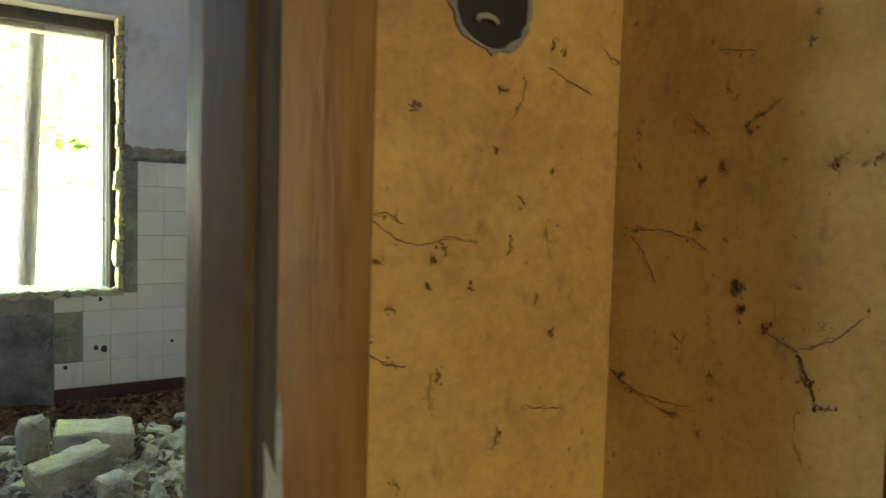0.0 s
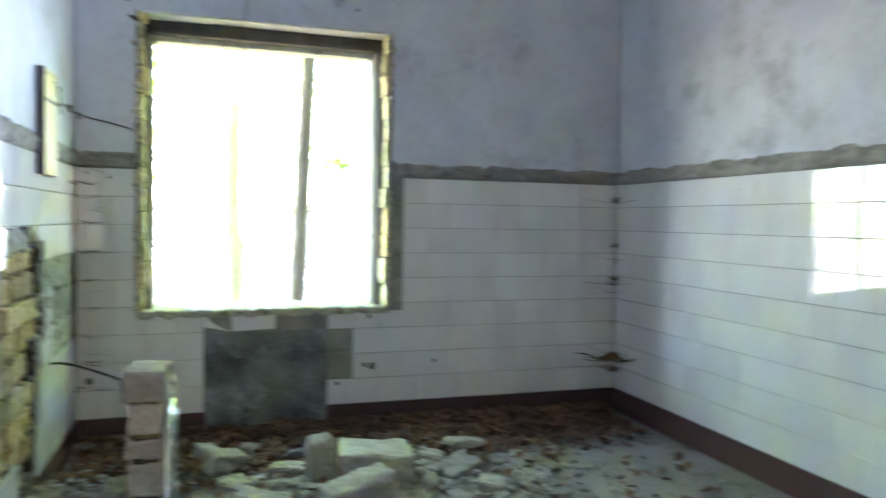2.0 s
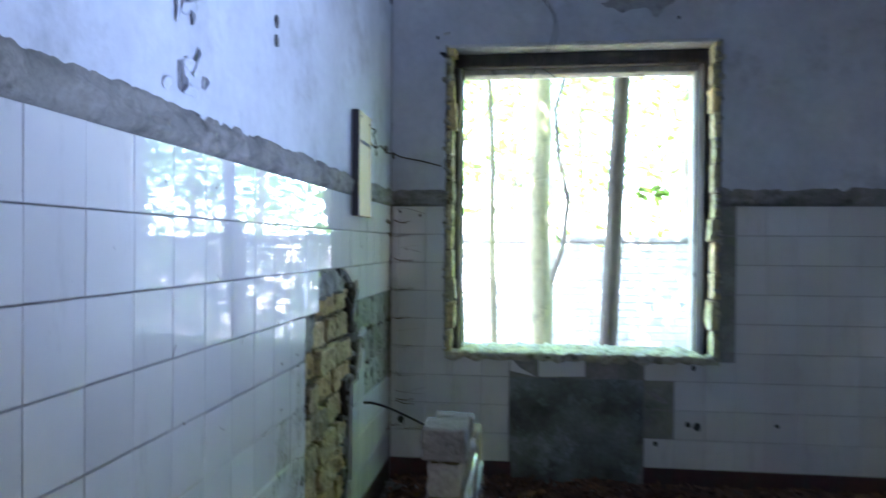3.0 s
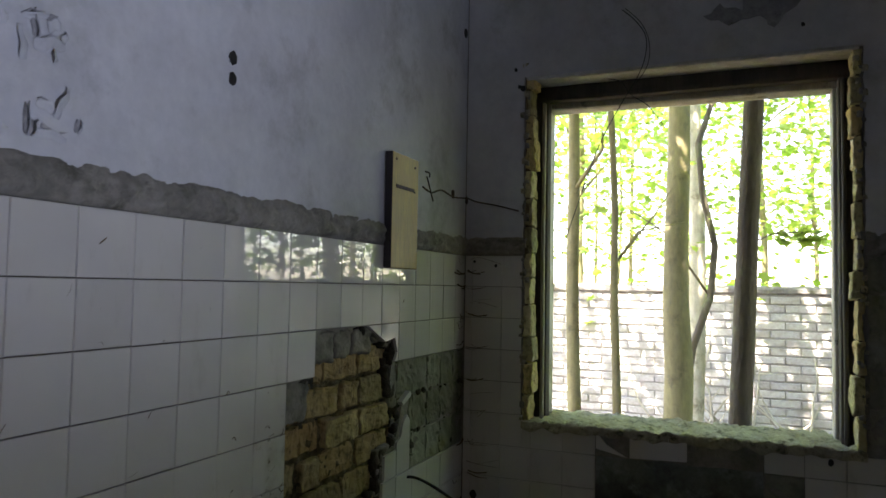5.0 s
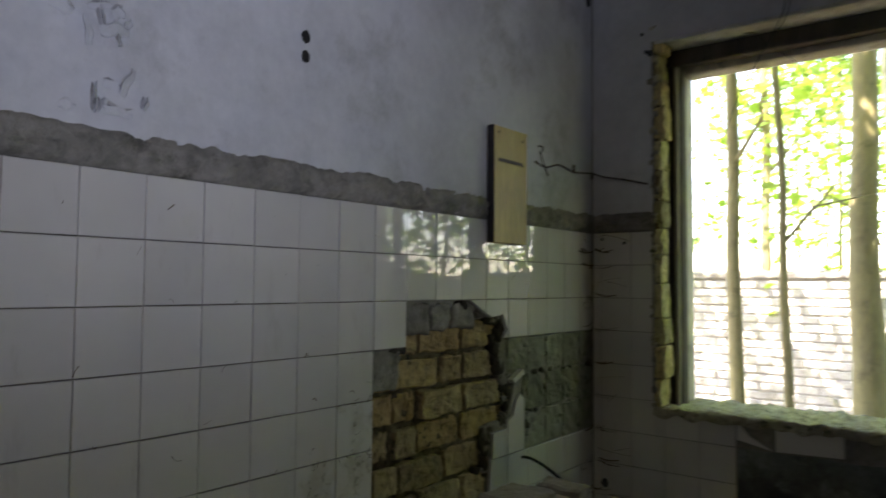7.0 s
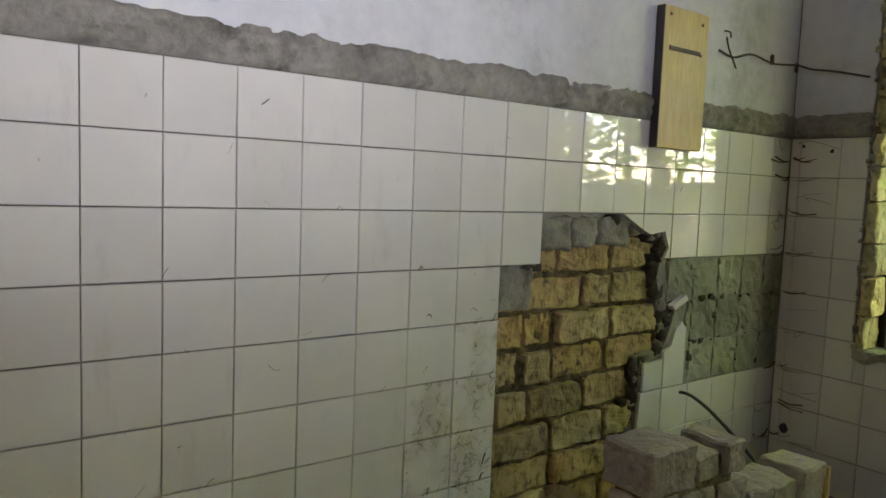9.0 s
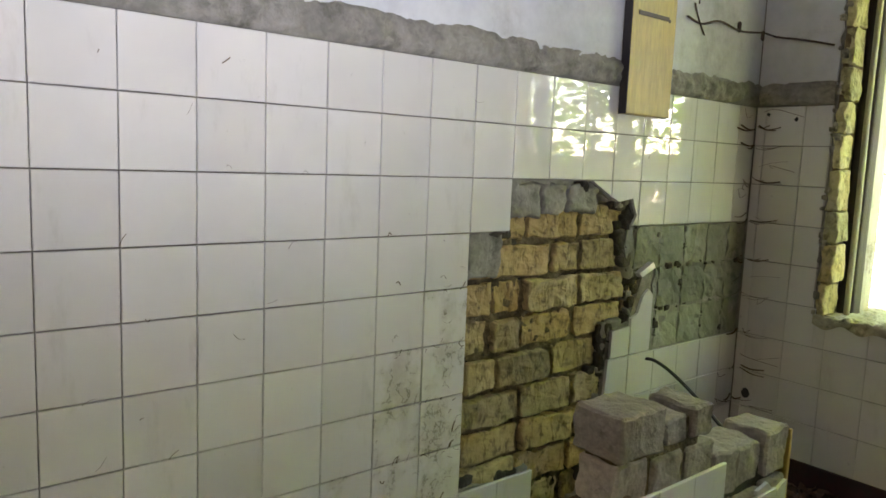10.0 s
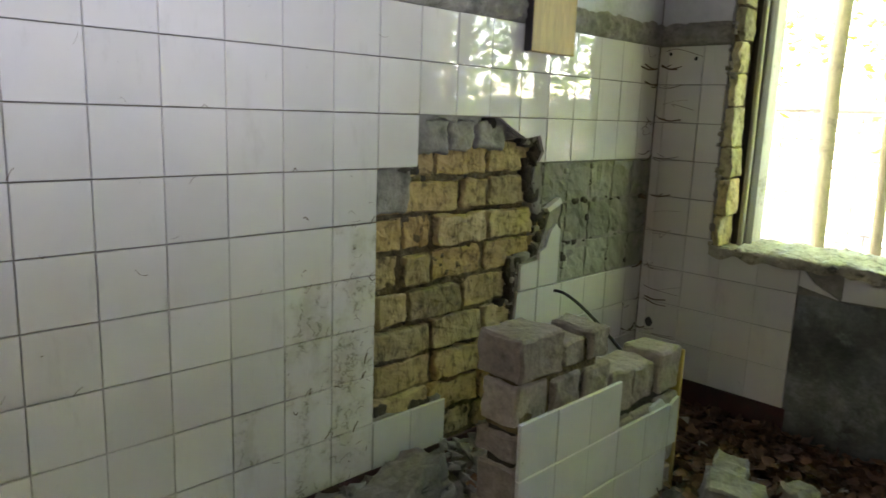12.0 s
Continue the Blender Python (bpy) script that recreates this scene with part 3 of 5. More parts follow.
for name, to3d, u0, u1 in (("skirting_west", WEST, SY, NY), ("skirting_east", EAST, SY, NY)):
    setting(name, plate(to3d, rect(u0, 0.0, u1, TOP - 9 * P - 0.002), [], BED, -0.002), M_SKIRT, "dark red-brown painted skirting strip", "skirting")
for u0, u1 in ((0.0, 0.66), (1.35, EX)):
    setting("skirting_north", plate(NORTH, ragged(rect(u0, 0.0, u1, TOP - 9 * P - 0.004), 0.1, 0.002, 4), [], BED, -0.002), M_SKIRT, "dark red-brown painted skirting strip", "skirting")

# ---- window remains ----
window = thing("window_1", "bare window opening with remains of a dark wooden frame", "window", (0, 0, 0), "", "structure")
FY0, FY1 = 2.245, 2.315


def frame_bar(name, lo, hi, mat_, seed):
    part(name, rough_box(lo, hi, 3, 0.003, seed, 0.005), mat_, window, "", True)


frame_bar("frame_head", (WX0, FY0, 2.300), (WX1, FY1, WZ1 + 0.012), M_DARKWOOD, 1)
frame_bar("frame_post", (WX0, FY0, WZ0), (0.378, FY1, 2.300), M_DARKWOOD, 2)
frame_bar("frame_post", (1.655, FY0, WZ0), (WX1, FY1, 2.300), M_DARKWOOD, 3)
frame_bar("outer_stop", (WX0, FY1, WZ0), (0.366, FY1 + 0.12, 2.272), M_WEATHERED, 4)
frame_bar("outer_stop", (1.640, FY1, WZ0), (WX1, FY1 + 0.12, 2.272), M_WEATHERED, 5)
frame_bar("outer_head", (WX0, FY1, 2.272), (WX1, FY1 + 0.12, WZ1 + 0.012), M_WEATHERED, 6)
part("soffit", rough_box((WX0 + 0.002, NY - 0.001, WZ1 - 0.012), (WX1 - 0.002, FY0, WZ1 + 0.004), 4, 0.004, 12, 0.003), M_CEIL, window, "pale plastered underside of the lintel", True)
frame_bar("inner_bead", (0.352, FY0 - 0.026, WZ0), (0.370, FY0, 2.29), M_PALEWOOD, 7)
frame_bar("inner_bead", (1.664, FY0 - 0.026, WZ0), (1.682, FY0, 2.29), M_DARKWOOD, 8)

# broken brick ends along the reveals, with crumbs of render on their arris
for side, x in ((0, WX0), (1, WX1)):
    z, k = WZ0 + 0.01, 0
    while z < WZ1 - 0.05:
        h = rnd.uniform(0.11, 0.165)
        w = rnd.uniform(0.020, 0.046)
        top_ = min(z + h - 0.007, WZ1)
        deep = FY0 - rnd.uniform(0.03, 0.055)
        lo = (x - 0.003, NY + rnd.uniform(-0.004, 0.010), z) if side == 0 else (x - w, NY + rnd.uniform(-0.004, 0.010), z)
        hi = (x + w, deep, top_) if side == 0 else (x + 0.003, deep, top_)
        part("brick", rough_box(lo, hi, 7, 0.009, k + 50 * side, 0.004), M_BRICK_EDGE, window)
        for q in range(3):
            a, b, s_ = x + rnd.uniform(-0.018, 0.012), z + h * rnd.random(), rnd.uniform(0.005, 0.013)
            part("render_crumb", rough_box((a - s_, NY - 0.003, b - s_), (a + s_, NY + 0.03, b + s_ * 1.5), 1, 0.009, k * 3 + q + 70 * side + 2000, 0.004), M_SILL if q else M_CEMENT, window, "", True)
        z, k = z + h, k + 1
    lo, hi = ((x - 0.004, NY + 0.012, WZ0), (x + 0.016, FY0, WZ1)) if side == 0 else ((x - 0.016, NY + 0.012, WZ0), (x + 0.004, FY0, WZ1))
    part("reveal_mortar", rough_box(lo, hi, 8, 0.008, 61 + side, 0.003), M_BED_BROWN, window, "dark mortar between broken brick ends", True)

bm = bmesh.new()
nx = 130
rows = []
for i in range(nx + 1):
    x = WX0 - 0.006 + (WX1 - WX0 + 0.012) * i / nx
    row = []
    for j in range(12):
        y = NY - 0.010 + 0.022 * noise.noise(Vector((x * 14, 0, 7))) * (j < 2) + (0.40 * max(0, j - 1) / 10)
        z = WZ0 + 0.010 + 0.015 * noise.noise(Vector((x * 18, y * 18, 3))) + 0.011 * noise.noise(Vector((x * 50, y * 50, 5)))
        if j == 0:
            z = WZ0 - 0.028 + 0.022 * noise.noise(Vector((x * 16, 1, 2)))
        row.append(bm.verts.new((x, y, z)))
    rows.append(row)
for a, b in zip(rows, rows[1:]):
    for j in range(11):
        bm.faces.new((a[j], b[j], b[j + 1], a[j + 1]))
part("sill", bm, M_SILL, window, "crumbled mortar and brick sill", True)

# ---- doorway frame towards the hall ----
door_frame = thing("door_1", "door frame without a leaf, worn orange and grey paint", "door frame", (0, 0, 0), "", "structure")
PLAN = lambda x, y, z: (x, y, z)
part("jamb", plate(PLAN, [(1.062, -2.079), (1.064, -2.11), (1.078, -2.160), (1.083, -2.165), (1.098, -2.165), (1.098, -2.094), (1.148, -2.094), (1.148, SY - 0.002), (1.142, SY - 0.002), (1.142, -2.079)], [], 0.0, DZ), M_JAMB, door_frame)
part("jamb", plate(PLAN, [(0.22, -2.167), (0.285, -2.167), (0.30, -2.079), (0.26, -2.079), (0.26, SY - 0.002), (0.22, SY - 0.002)], [], 0.0, DZ), M_JAMB, door_frame)
for name, lo, hi, mat_ in (("head", (0.285, -2.160, DZ - 0.045), (1.078, SY - 0.004, DZ), M_JAMB),
                           ("bead", (1.084, -2.173, 0.0), (1.099, -2.160, DZ), M_DARKWOOD),
                           ("casing", (1.100, -2.150, 0.0), (1.180, -2.095, DZ + 0.08), M_ORANGE), ("casing", (0.14, -2.150, 0.0), (0.235, -2.095, DZ + 0.08), M_ORANGE), ("casing", (0.235, -2.150, DZ), (1.100, -2.095, DZ + 0.08), M_ORANGE)):
    part(name, bevelled(lo, hi, 0.006, 2), mat_, door_frame, "", True)

# old pale paint showing where the casing's coat peeled
for k, (x0, x1, z0, z1, y) in enumerate(((1.085, 1.098, 0.30, 1.13, -2.1735), (1.101, 1.112, 0.30, 1.155, -2.1505), (1.1125, 1.119, 0.30, 1.07, -2.1505))):
    part("peeled_paint", plate(lambda x, z, d: (x, y - d, z), ragged([(x0, z0), (x1, z0), (x1 - 0.002, z1 - 0.03), (x0 + 0.004, z1)], 0.03, 0.0022, 20 + k), [], 0.0, 0.0015), M_PEELED, door_frame, "pale blue-grey paint under the peeled coat")
part("peeled_paint", plate(lambda x, z, d: (x, -2.1655 - d, z), ragged([(1.074, 0.4), (1.083, 0.4), (1.083, 0.99), (1.079, 1.03)], 0.03, 0.0012, 31), [], 0.0, 0.0015), M_PEELED, door_frame, "pale blue-grey paint under the peeled coat")

# ---- the stub of a tiled partition ----
stub = thing("partition_stub", "broken stub of a tiled brick partition", "low wall", (0.482, 0.61, 0.0))
SX0, SX1 = -0.072, 0.073
rs = random.Random(5)
for k, (z0, z1, n) in enumerate(((0.0, 0.115, 6), (0.115, 0.235, 6), (0.235, 0.375, 6), (0.375, 0.515, 6), (0.462, 0.580, 3), (0.582, 0.672, 3))):
    lead = 0.0
    for i in range(n):
        ln = 0.131 if k < 5 else (0.172, 0.105, 0.092)[i]
        y0, y1, top = lead, lead + ln, z1 + rs.uniform(-0.014, 0.006)
        lead += ln + 0.009
        if k == 3 and i < 3:
            top -= 0.055
        if k == 5 and i == 0:
            top += 0.028
        part("brick", rough_box((SX0 + rs.uniform(-0.014, 0.008), y0, z0 + 0.006), (SX1 - 0.012 + rs.uniform(-0.016, 0.004) * (k > 2), y1 - (0.006 if k > 2 else 0.0), top - 0.004), 4, 0.0075, k * 9 + i, 0.007), M_BRICK_STUB, stub)
part("mortar", rough_box((SX0 + 0.016, 0.014, 0.45), (SX1 - 0.026, 0.35, 0.65), 4, 0.005, 8), M_BED_BROWN, stub)
part("mortar", rough_box((SX0 + 0.024, 0.012, 0.0), (SX1 - 0.034, 0.80, 0.455), 4, 0.004, 3), M_MORTAR_DARK, stub)
FACE = lambda u, z, d: (SX1 + d, u, z)
for z1, n in ((0.492, 3), (0.342, 5), (0.190, 5)):
    for i in range(n):
        lay_tile(stub, FACE, 0.0 + i * P, z1 - 0.15, 0.0 + (i + 1) * P, z1, rs)
broken_tile(stub, FACE, [(0.762, 0.194), (0.816, 0.194), (0.816, 0.352), (0.79, 0.345), (0.762, 0.33)])
broken_tile(stub, FACE, [(0.640, 0.346), (0.73, 0.346), (0.70, 0.372), (0.640, 0.36)])
part("stub_board", bevelled((SX0, 0.834, 0.0), (SX1 - 0.01, 0.848, 0.50), 0.002), M_BOARD, stub, "thin wooden board at the stub's end")

# ---- board on the wall ----
board = thing("wall_board", "yellow varnished plywood board screwed to the wall", "board", (0.0, 1.335, 1.656))
panel = part("panel", bevelled((0.004, -0.118, -0.224), (0.034, 0.118, 0.226), 0.002), M_BOARD, board)
# dark strip: the shade on the board's south side, put into colour
part("shaded_edge", bevelled((0.003, -0.1215, -0.224), (0.034, -0.1185, 0.226), 0.001), M_DARKPAINT_SHADE, panel, "board edge with its shade painted in")
part("slot", bevelled((0.0335, -0.09, 0.088), (0.0375, 0.075, 0.102), 0.001), M_IRON, panel, "dark metal strip")
for dy, dz in ((-0.09, 0.2), (0.08, 0.19), (-0.085, 0.098), (0.078, 0.09)):
    part("screw", bevelled((0.033, dy - 0.005, dz - 0.005), (0.038, dy + 0.005, dz + 0.005), 0.002), M_IRON, panel)

# ---- garden wall outside ----
OWY, OWT = 5.9, 1.415
gw = thing("garden_wall", "old whitewashed brick garden wall with a cement cap", "garden wall", (0, OWY, -0.2))
bm = bmesh.new()
box(bm, (-9, 0.008, 0.0), (9, 0.24, OWT + 0.2 - 0.07))
part("joint_mortar", bm, M_OUTMORTAR, gw)
part("cap", rough_box((-9, -0.03, OWT + 0.2 - 0.07), (9, 0.27, OWT + 0.2), 5, 0.012, 4, 0.012), M_CEMENT, gw)
ob_mesh = to_mesh("brick", bevelled((-0.119, -0.008, -0.031), (0.119, 0.10, 0.031), 0.005), M_OUTBRICK)
rest = bmesh.new()
rb = random.Random(8)
for c in range(20):
    z = 0.04 + c * 0.0765
    for i in range(-24, 25):
        x = i * 0.25 + (0.125 if c % 2 else 0)
        dy = rb.uniform(-0.006, 0.006)
        if -0.9 < x < 2.1:
            o = new("brick", ob_mesh)
            o.parent, o.location, o.rotation_euler = gw, (x, dy, z), (0, 0, rb.uniform(-0.01, 0.01))
        else:
            box(rest, (x - 0.119, dy - 0.008, z - 0.031), (x + 0.119, 0.1, z + 0.031))
tagged(part("brickwork", rest, M_OUTBRICK, gw), "", "", "", "stuff")

# ---- trees ----


def leaf(bm, at, size, rnd):
    """A lobed leaf, slightly folded."""
    q = Euler((rnd.gauss(0, 0.42), rnd.gauss(0, 0.42), rnd.uniform(0, 6.3))).to_matrix()
    pts = ((0, -0.5), (0.22, -0.28), (0.52, -0.22), (0.30, 0.02), (0.42, 0.32), (0.14, 0.24), (0, 0.58), (-0.14, 0.24), (-0.42, 0.32), (-0.30, 0.02), (-0.52, -0.22), (-0.22, -0.28))
    c = bm.verts.new(at + q @ Vector((0, 0, 0.04)) * size)
    vs = [bm.verts.new(at + q @ Vector((x, y, -0.06 * abs(x))) * size) for x, y in pts]
    for i in range(12):
        bm.faces.new((c, vs[i], vs[(i + 1) % 12]))


def tree(label, at, lean, height, r0, bark, clusters, seed, limbs=3, leaf_size=0.088, per=70, spread=0.45, wobble=0.05, low=1.4, behind=None, shade_leaves=0):
    t = thing("tree", label, "tree", at, "young trees outside the window")
    rnd = random.Random(seed)
    pts, radii = [], []
    n = 14
    for i in range(n + 1):
        f = i / n
        pts.append(Vector((lean[0] * f * height + wobble * noise.noise(Vector((seed * 3.1, f * 5, 0))) * min(1, f * 4), lean[1] * f * height + wobble * noise.noise(Vector((seed * 7.7, f * 5, 3))) * min(1, f * 4), f * height - 0.1)))
        radii.append(r0 * (1.25 if i == 0 else 1.0) * (1 - 0.72 * f) + 0.004)
    bm = bmesh.new()
    tube(bm, pts, radii, 10)
    for v in bm.verts:
        v.co += noise.noise_vector(v.co * 9 + Vector((seed, 0, 0))) * r0 * 0.12
    trunk = part("trunk", bm, bark, t, "", True)
    ends = []
    for k in range(limbs):
        f = rnd.uniform(0.28, 0.9)
        base = pts[int(f * n)]
        a = rnd.uniform(0, 6.3)
        ln = rnd.uniform(0.5, 1.3)
        tip = base + Vector((math.cos(a) * ln * 0.7, math.sin(a) * ln * 0.7, ln * rnd.uniform(0.3, 0.9)))
        mid = (base + tip) / 2 + Vector((rnd.uniform(-.1, .1), rnd.uniform(-.1, .1), 0.08))
        bm = bmesh.new()
        rr = max(0.006, radii[int(f * n)] * 0.4)
        tube(bm, [base, mid, tip], [rr, rr * 0.7, rr * 0.25], 6)
        part("limb", bm, bark, trunk, "", True)
        ends += [mid, tip]
    if clusters:
        bm = bmesh.new()
        for k in range(clusters):
            if ends and rnd.random() < 0.6:
                c = rnd.choice(ends) + Vector((rnd.gauss(0, .3), rnd.gauss(0, .3), rnd.gauss(0, .3)))
            else:
                f = rnd.uniform(0.3, 1.0)
                c = pts[int(f * n)] + Vector((rnd.gauss(0, spread * 2), rnd.gauss(0, spread * 2), rnd.gauss(0.1, 0.3)))
            c.z = max(c.z, low)
            for _ in range(per):
                p = c + Vector((rnd.gauss(0, spread), rnd.gauss(0, spread), rnd.gauss(0, spread * 0.45)))
                if behind is not None and p.y < behind and p.z < 3.6:
                    continue
                if (p.y + at[1] > 3.2 or p.z > 4.1) and (p.y + at[1] > 5.6 or p.z > low - 0.25):
                    leaf(bm, p, leaf_size * rnd.uniform(0.6, 1.25), rnd)
        # extra leaves, held by no limb, added only to cast shade
        for _ in range(shade_leaves):
            leaf(bm, Vector((rnd.gauss(-0.3, 0.9) - at[0], rnd.uniform(1.9, 3.1) - at[1], rnd.uniform(4.0, 4.9))), leaf_size * rnd.uniform(0.8, 1.4), rnd)
        part("crown", bm, M_LEAF, t)
    return t


# out-of-view leaves over the roof, added to keep the sun off the trunks
tree("dark straight trunk of a tree close to the window", (1.215, 2.97, -0.15), (0.045, 0.0), 9.0, 0.060, M_BARK, 14, 1, 5, 0.12, 60, 0.5, wobble=0.02, low=4.6, behind=0.3, shade_leaves=1300)
tree("olive-barked tree with a knotted trunk", (0.82, 4.33, -0.15), (0.005, 0.0), 7.0, 0.105, M_BARK_LIGHT, 12, 2, 4, low=1.9, behind=0.9)
tree("thin leaning sapling with olive bark", (0.255, 3.6, -0.15), (-0.02, 0.0), 8.0, 0.046, M_BARK_LIGHT, 12, 3, 4, 0.11, 60, 0.5, low=4.3, behind=0.3)
tree("very thin sapling with olive bark", (0.50, 3.75, -0.15), (-0.03, 0.0), 5.0, 0.030, M_BARK_LIGHT, 7, 4, 3, low=1.8, behind=0.9)
tree("thin crooked sapling beside a thicker trunk", (0.87, 4.5, -0.15), (0.085, 0.02), 5.5, 0.030, M_BARK, 7, 5, 2, wobble=0.25, low=2.0, behind=0.9)
tree("pale trunk beyond the first trees", (0.90, 5.2, -0.15), (0.0, 0.0), 8.0, 0.075, M_BARK_PALE, 12, 6, 4, low=2.0, behind=0.9)
fr = random.Random(77)
for k in range(22):
    tree("slender leafy tree beyond the garden wall", (fr.uniform(-9, 8), fr.uniform(7.2, 15), -0.15), (fr.uniform(-.03, .03), fr.uniform(-.03, .03)), fr.uniform(6, 10), fr.uniform(0.03, 0.07), M_BARK_LIGHT, 30, 20 + k, 5, 0.125, 60, 0.6)

# trees to the east, seen in the tiles' shine
for k, (x, y, r) in enumerate(((2.6, 3.6, 0.05), (3.5, 4.4, 0.07), (4.4, 3.7, 0.06), (5.4, 5.0, 0.08), (6.6, 4.2, 0.06), (7.8, 5.2, 0.08), (-1.6, 4.6, 0.05))):
    tree("slender leafy tree along the house", (x, y, -0.15), (fr.uniform(-.03, .03), 0.0), fr.uniform(5, 7), r, M_BARK, 18, 60 + k, 4, 0.11, 55, 0.5, low=1.3)

# a leafy twig at the dark trunk
spray = thing("maple_twig", "thin maple twig with bright green leaves", "twig", (1.30, 2.97, 1.62))
bm = bmesh.new()
tube(bm, [Vector((0, 0, 0)), Vector((0.12, 0.05, 0.06)), Vector((0.26, 0.12, 0.075)), Vector((0.40, 0.2, 0.06))], [0.006, 0.004, 0.003, 0.0015], 6)
part("stem", bm, M_BARK, spray, "", True)
bm = bmesh.new()
rl = random.Random(3)
for k in range(16):
    f = rl.uniform(0.2, 1.0)
    leaf(bm, Vector((0.40 * f, 0.2 * f, 0.05 + rl.uniform(-0.035, 0.03))), rl.uniform(0.06, 0.11), rl)
part("leaves", bm, M_LEAF, spray)
for k in range(7):
    tree("slender leafy tree beyond the garden wall", (2.5 + k * 1.6, 6.8 + (k % 3) * 1.3, -0.15), (0.01, 0.0), 6.5 + (k % 2), 0.05, M_BARK, 26, 90 + k, 5, 0.12, 60, 0.6, low=1.2)

# bushes along the yard to the east, in front of the garden wall
for k, (x, y) in enumerate(((3.1, 4.9), (4.2, 5.2), (5.3, 4.3), (6.4, 5.1), (7.6, 4.6), (9.0, 5.0), (10.5, 4.4))):
    tree("leafy bush growing along the garden wall", (x, y, -0.15), (fr.uniform(-.05, .05), 0.0), 3.4 + 0.5 * (k % 3), 0.035, M_BARK, 10, 120 + k, 6, 0.13, 60, 0.42, low=0.9)


def bare_shrub(at, seed):
    """Pale leafless stems fanning out of the ground."""
    t = thing("bare_shrub", "pale bare shrub stems before the garden wall", "shrub", at)
    r = random.Random(seed)
    for k in range(6):
        a, ln = r.uniform(-0.9, 0.9), r.uniform(0.6, 1.25)
        pts = [Vector((0.02 * k, 0, 0))]
        for q in range(1, 6):
            f = q / 5
            pts.append(Vector((0.02 * k + math.sin(a) * ln * f + r.uniform(-0.05, 0.05), r.uniform(-0.05, 0.05), ln * f * math.cos(a * 0.7))))
        bm = bmesh.new()
        tube(bm, pts, [0.017, 0.015, 0.012, 0.009, 0.006, 0.003], 6)
        part("stem", bm, M_PALEWOOD, t, "", True)


bare_shrub((0.72, 5.45, -0.18), 3)
bare_shrub((1.30, 5.5, -0.18), 8)
bare_shrub((1.85, 5.35, -0.18), 12)

# ---- bricks laid bare in the broken hole ----
rk = random.Random(21)
for c in range(11):
    z0 = 0.02 + c * 0.1125
    y = 0.50 + (0.125 if c % 2 else 0.0) + rk.uniform(-0.02, 0.02)
    while y < 1.50:
        ln = rk.choice((0.235, 0.235, 0.235, 0.235, 0.115))
        cy, cz = y + ln / 2, z0 + 0.05
        if any(inside(a, b, HOLE) for a in (y, cy, y + ln) for b in (z0, cz, z0 + 0.1)):
            part("brick", rough_box((-0.10, y + rk.uniform(0.000, 0.006), z0 + rk.uniform(0.000, 0.005)), (-0.030 + rk.uniform(-0.020, 0.008), y + ln - rk.uniform(0.000, 0.008), z0 + rk.uniform(0.092, 0.102)), 7, 0.0095, c * 13 + int(y * 100), 0.004), M_BRICK_Y if (cz < 1.09) else M_BRICK_PALE, wall_west)
        y += ln + rk.uniform(0.009, 0.016)
# crumbling brown mortar filling the joints unevenly
bm = bmesh.new()
rows = []
for i in range(91):
    row = []
    for j in range(121):
        u, z = 0.58 + 0.86 * i / 90, 0.02 + 1.20 * j / 120
        v = Vector((0, u, z))
        row.append(bm.verts.new((-0.054 + 0.014 * noise.noise(v * 16) + 0.010 * noise.noise(v * 47) + 0.005 * noise.noise(v * 110), u, z)))
    rows.append(row)
for a, b in zip(rows, rows[1:]):
    for j in range(120):
        bm.faces.new((a[j], b[j], b[j + 1], a[j + 1]))
part("bed_mortar", bm, M_BED_BROWN, wall_west, "brown crumbling mortar between yellow bricks", True)
# crumbs of render left along the hole's edge
for k in range(70):
    i = rk.randrange(len(HOLE))
    (a0, b0), (a1, b1) = HOLE[i], HOLE[(i + 1) % len(HOLE)]
    f = rk.random()
    a, b, s = a0 + (a1 - a0) * f, b0 + (b1 - b0) * f, rk.uniform(0.012, 0.032)
    part("render_crumb", rough_box((-0.06, a - s, b - s), (-0.018, a + s, b + s), 1, 0.012, k + 300, 0.006), M_CEMENT if k % 3 == 0 else M_MORTAR_DARK, wall_west, "", True)
for k in range(40):
    z = 0.15 + 0.95 * k / 40
    u = (1.195 + 0.05 * (z - 0.15) / 0.5 if z < 0.7 else 1.33) + rk.uniform(-0.02, 0.04)
    if z > 0.7 and 0.72 < z < 0.98:
        u += 0.05
    s = rk.uniform(0.014, 0.034)
    part("render_crumb", rough_box((-0.062, u - s, z - s), (-0.016 + rk.uniform(-0.015, 0.004), u + s, z + s), 1, 0.014, k + 600, 0.006), M_MORTAR_DARK if k % 4 else M_CEMENT, wall_west, "", True)
# grey mortar beds inside the hole's shoulder
for u0, z0, u1, z1, k in ((0.612, 0.93, 0.745, 1.058, 1), (0.765, 1.10, 0.90, 1.205, 2), (0.905, 1.11, 1.02, 1.205, 3), (1.03, 1.11, 1.17, 1.20, 4), (1.36, 0.96, 1.50, 1.055, 5)):
    part("mortar_bed", rough_box((-0.05, u0, z0), (-0.016, u1, z1), 7, 0.012, k + 900, 0.006), M_BAND, wall_west, "", True)

# ---- floor debris ----


def block(name, label, category, at, size, turn, mat_, seed, amount=0.010, group=""):
    w, d, h = size
    ob = part(name, rough_box((-w / 2, -d / 2, 0), (w / 2, d / 2, h), 5, amount * 1.35, seed, 0.010), mat_, None, label)
    ob.location, ob.rotation_euler = at, [radians(a) for a in turn]
    return tagged(ob, label, category, group)


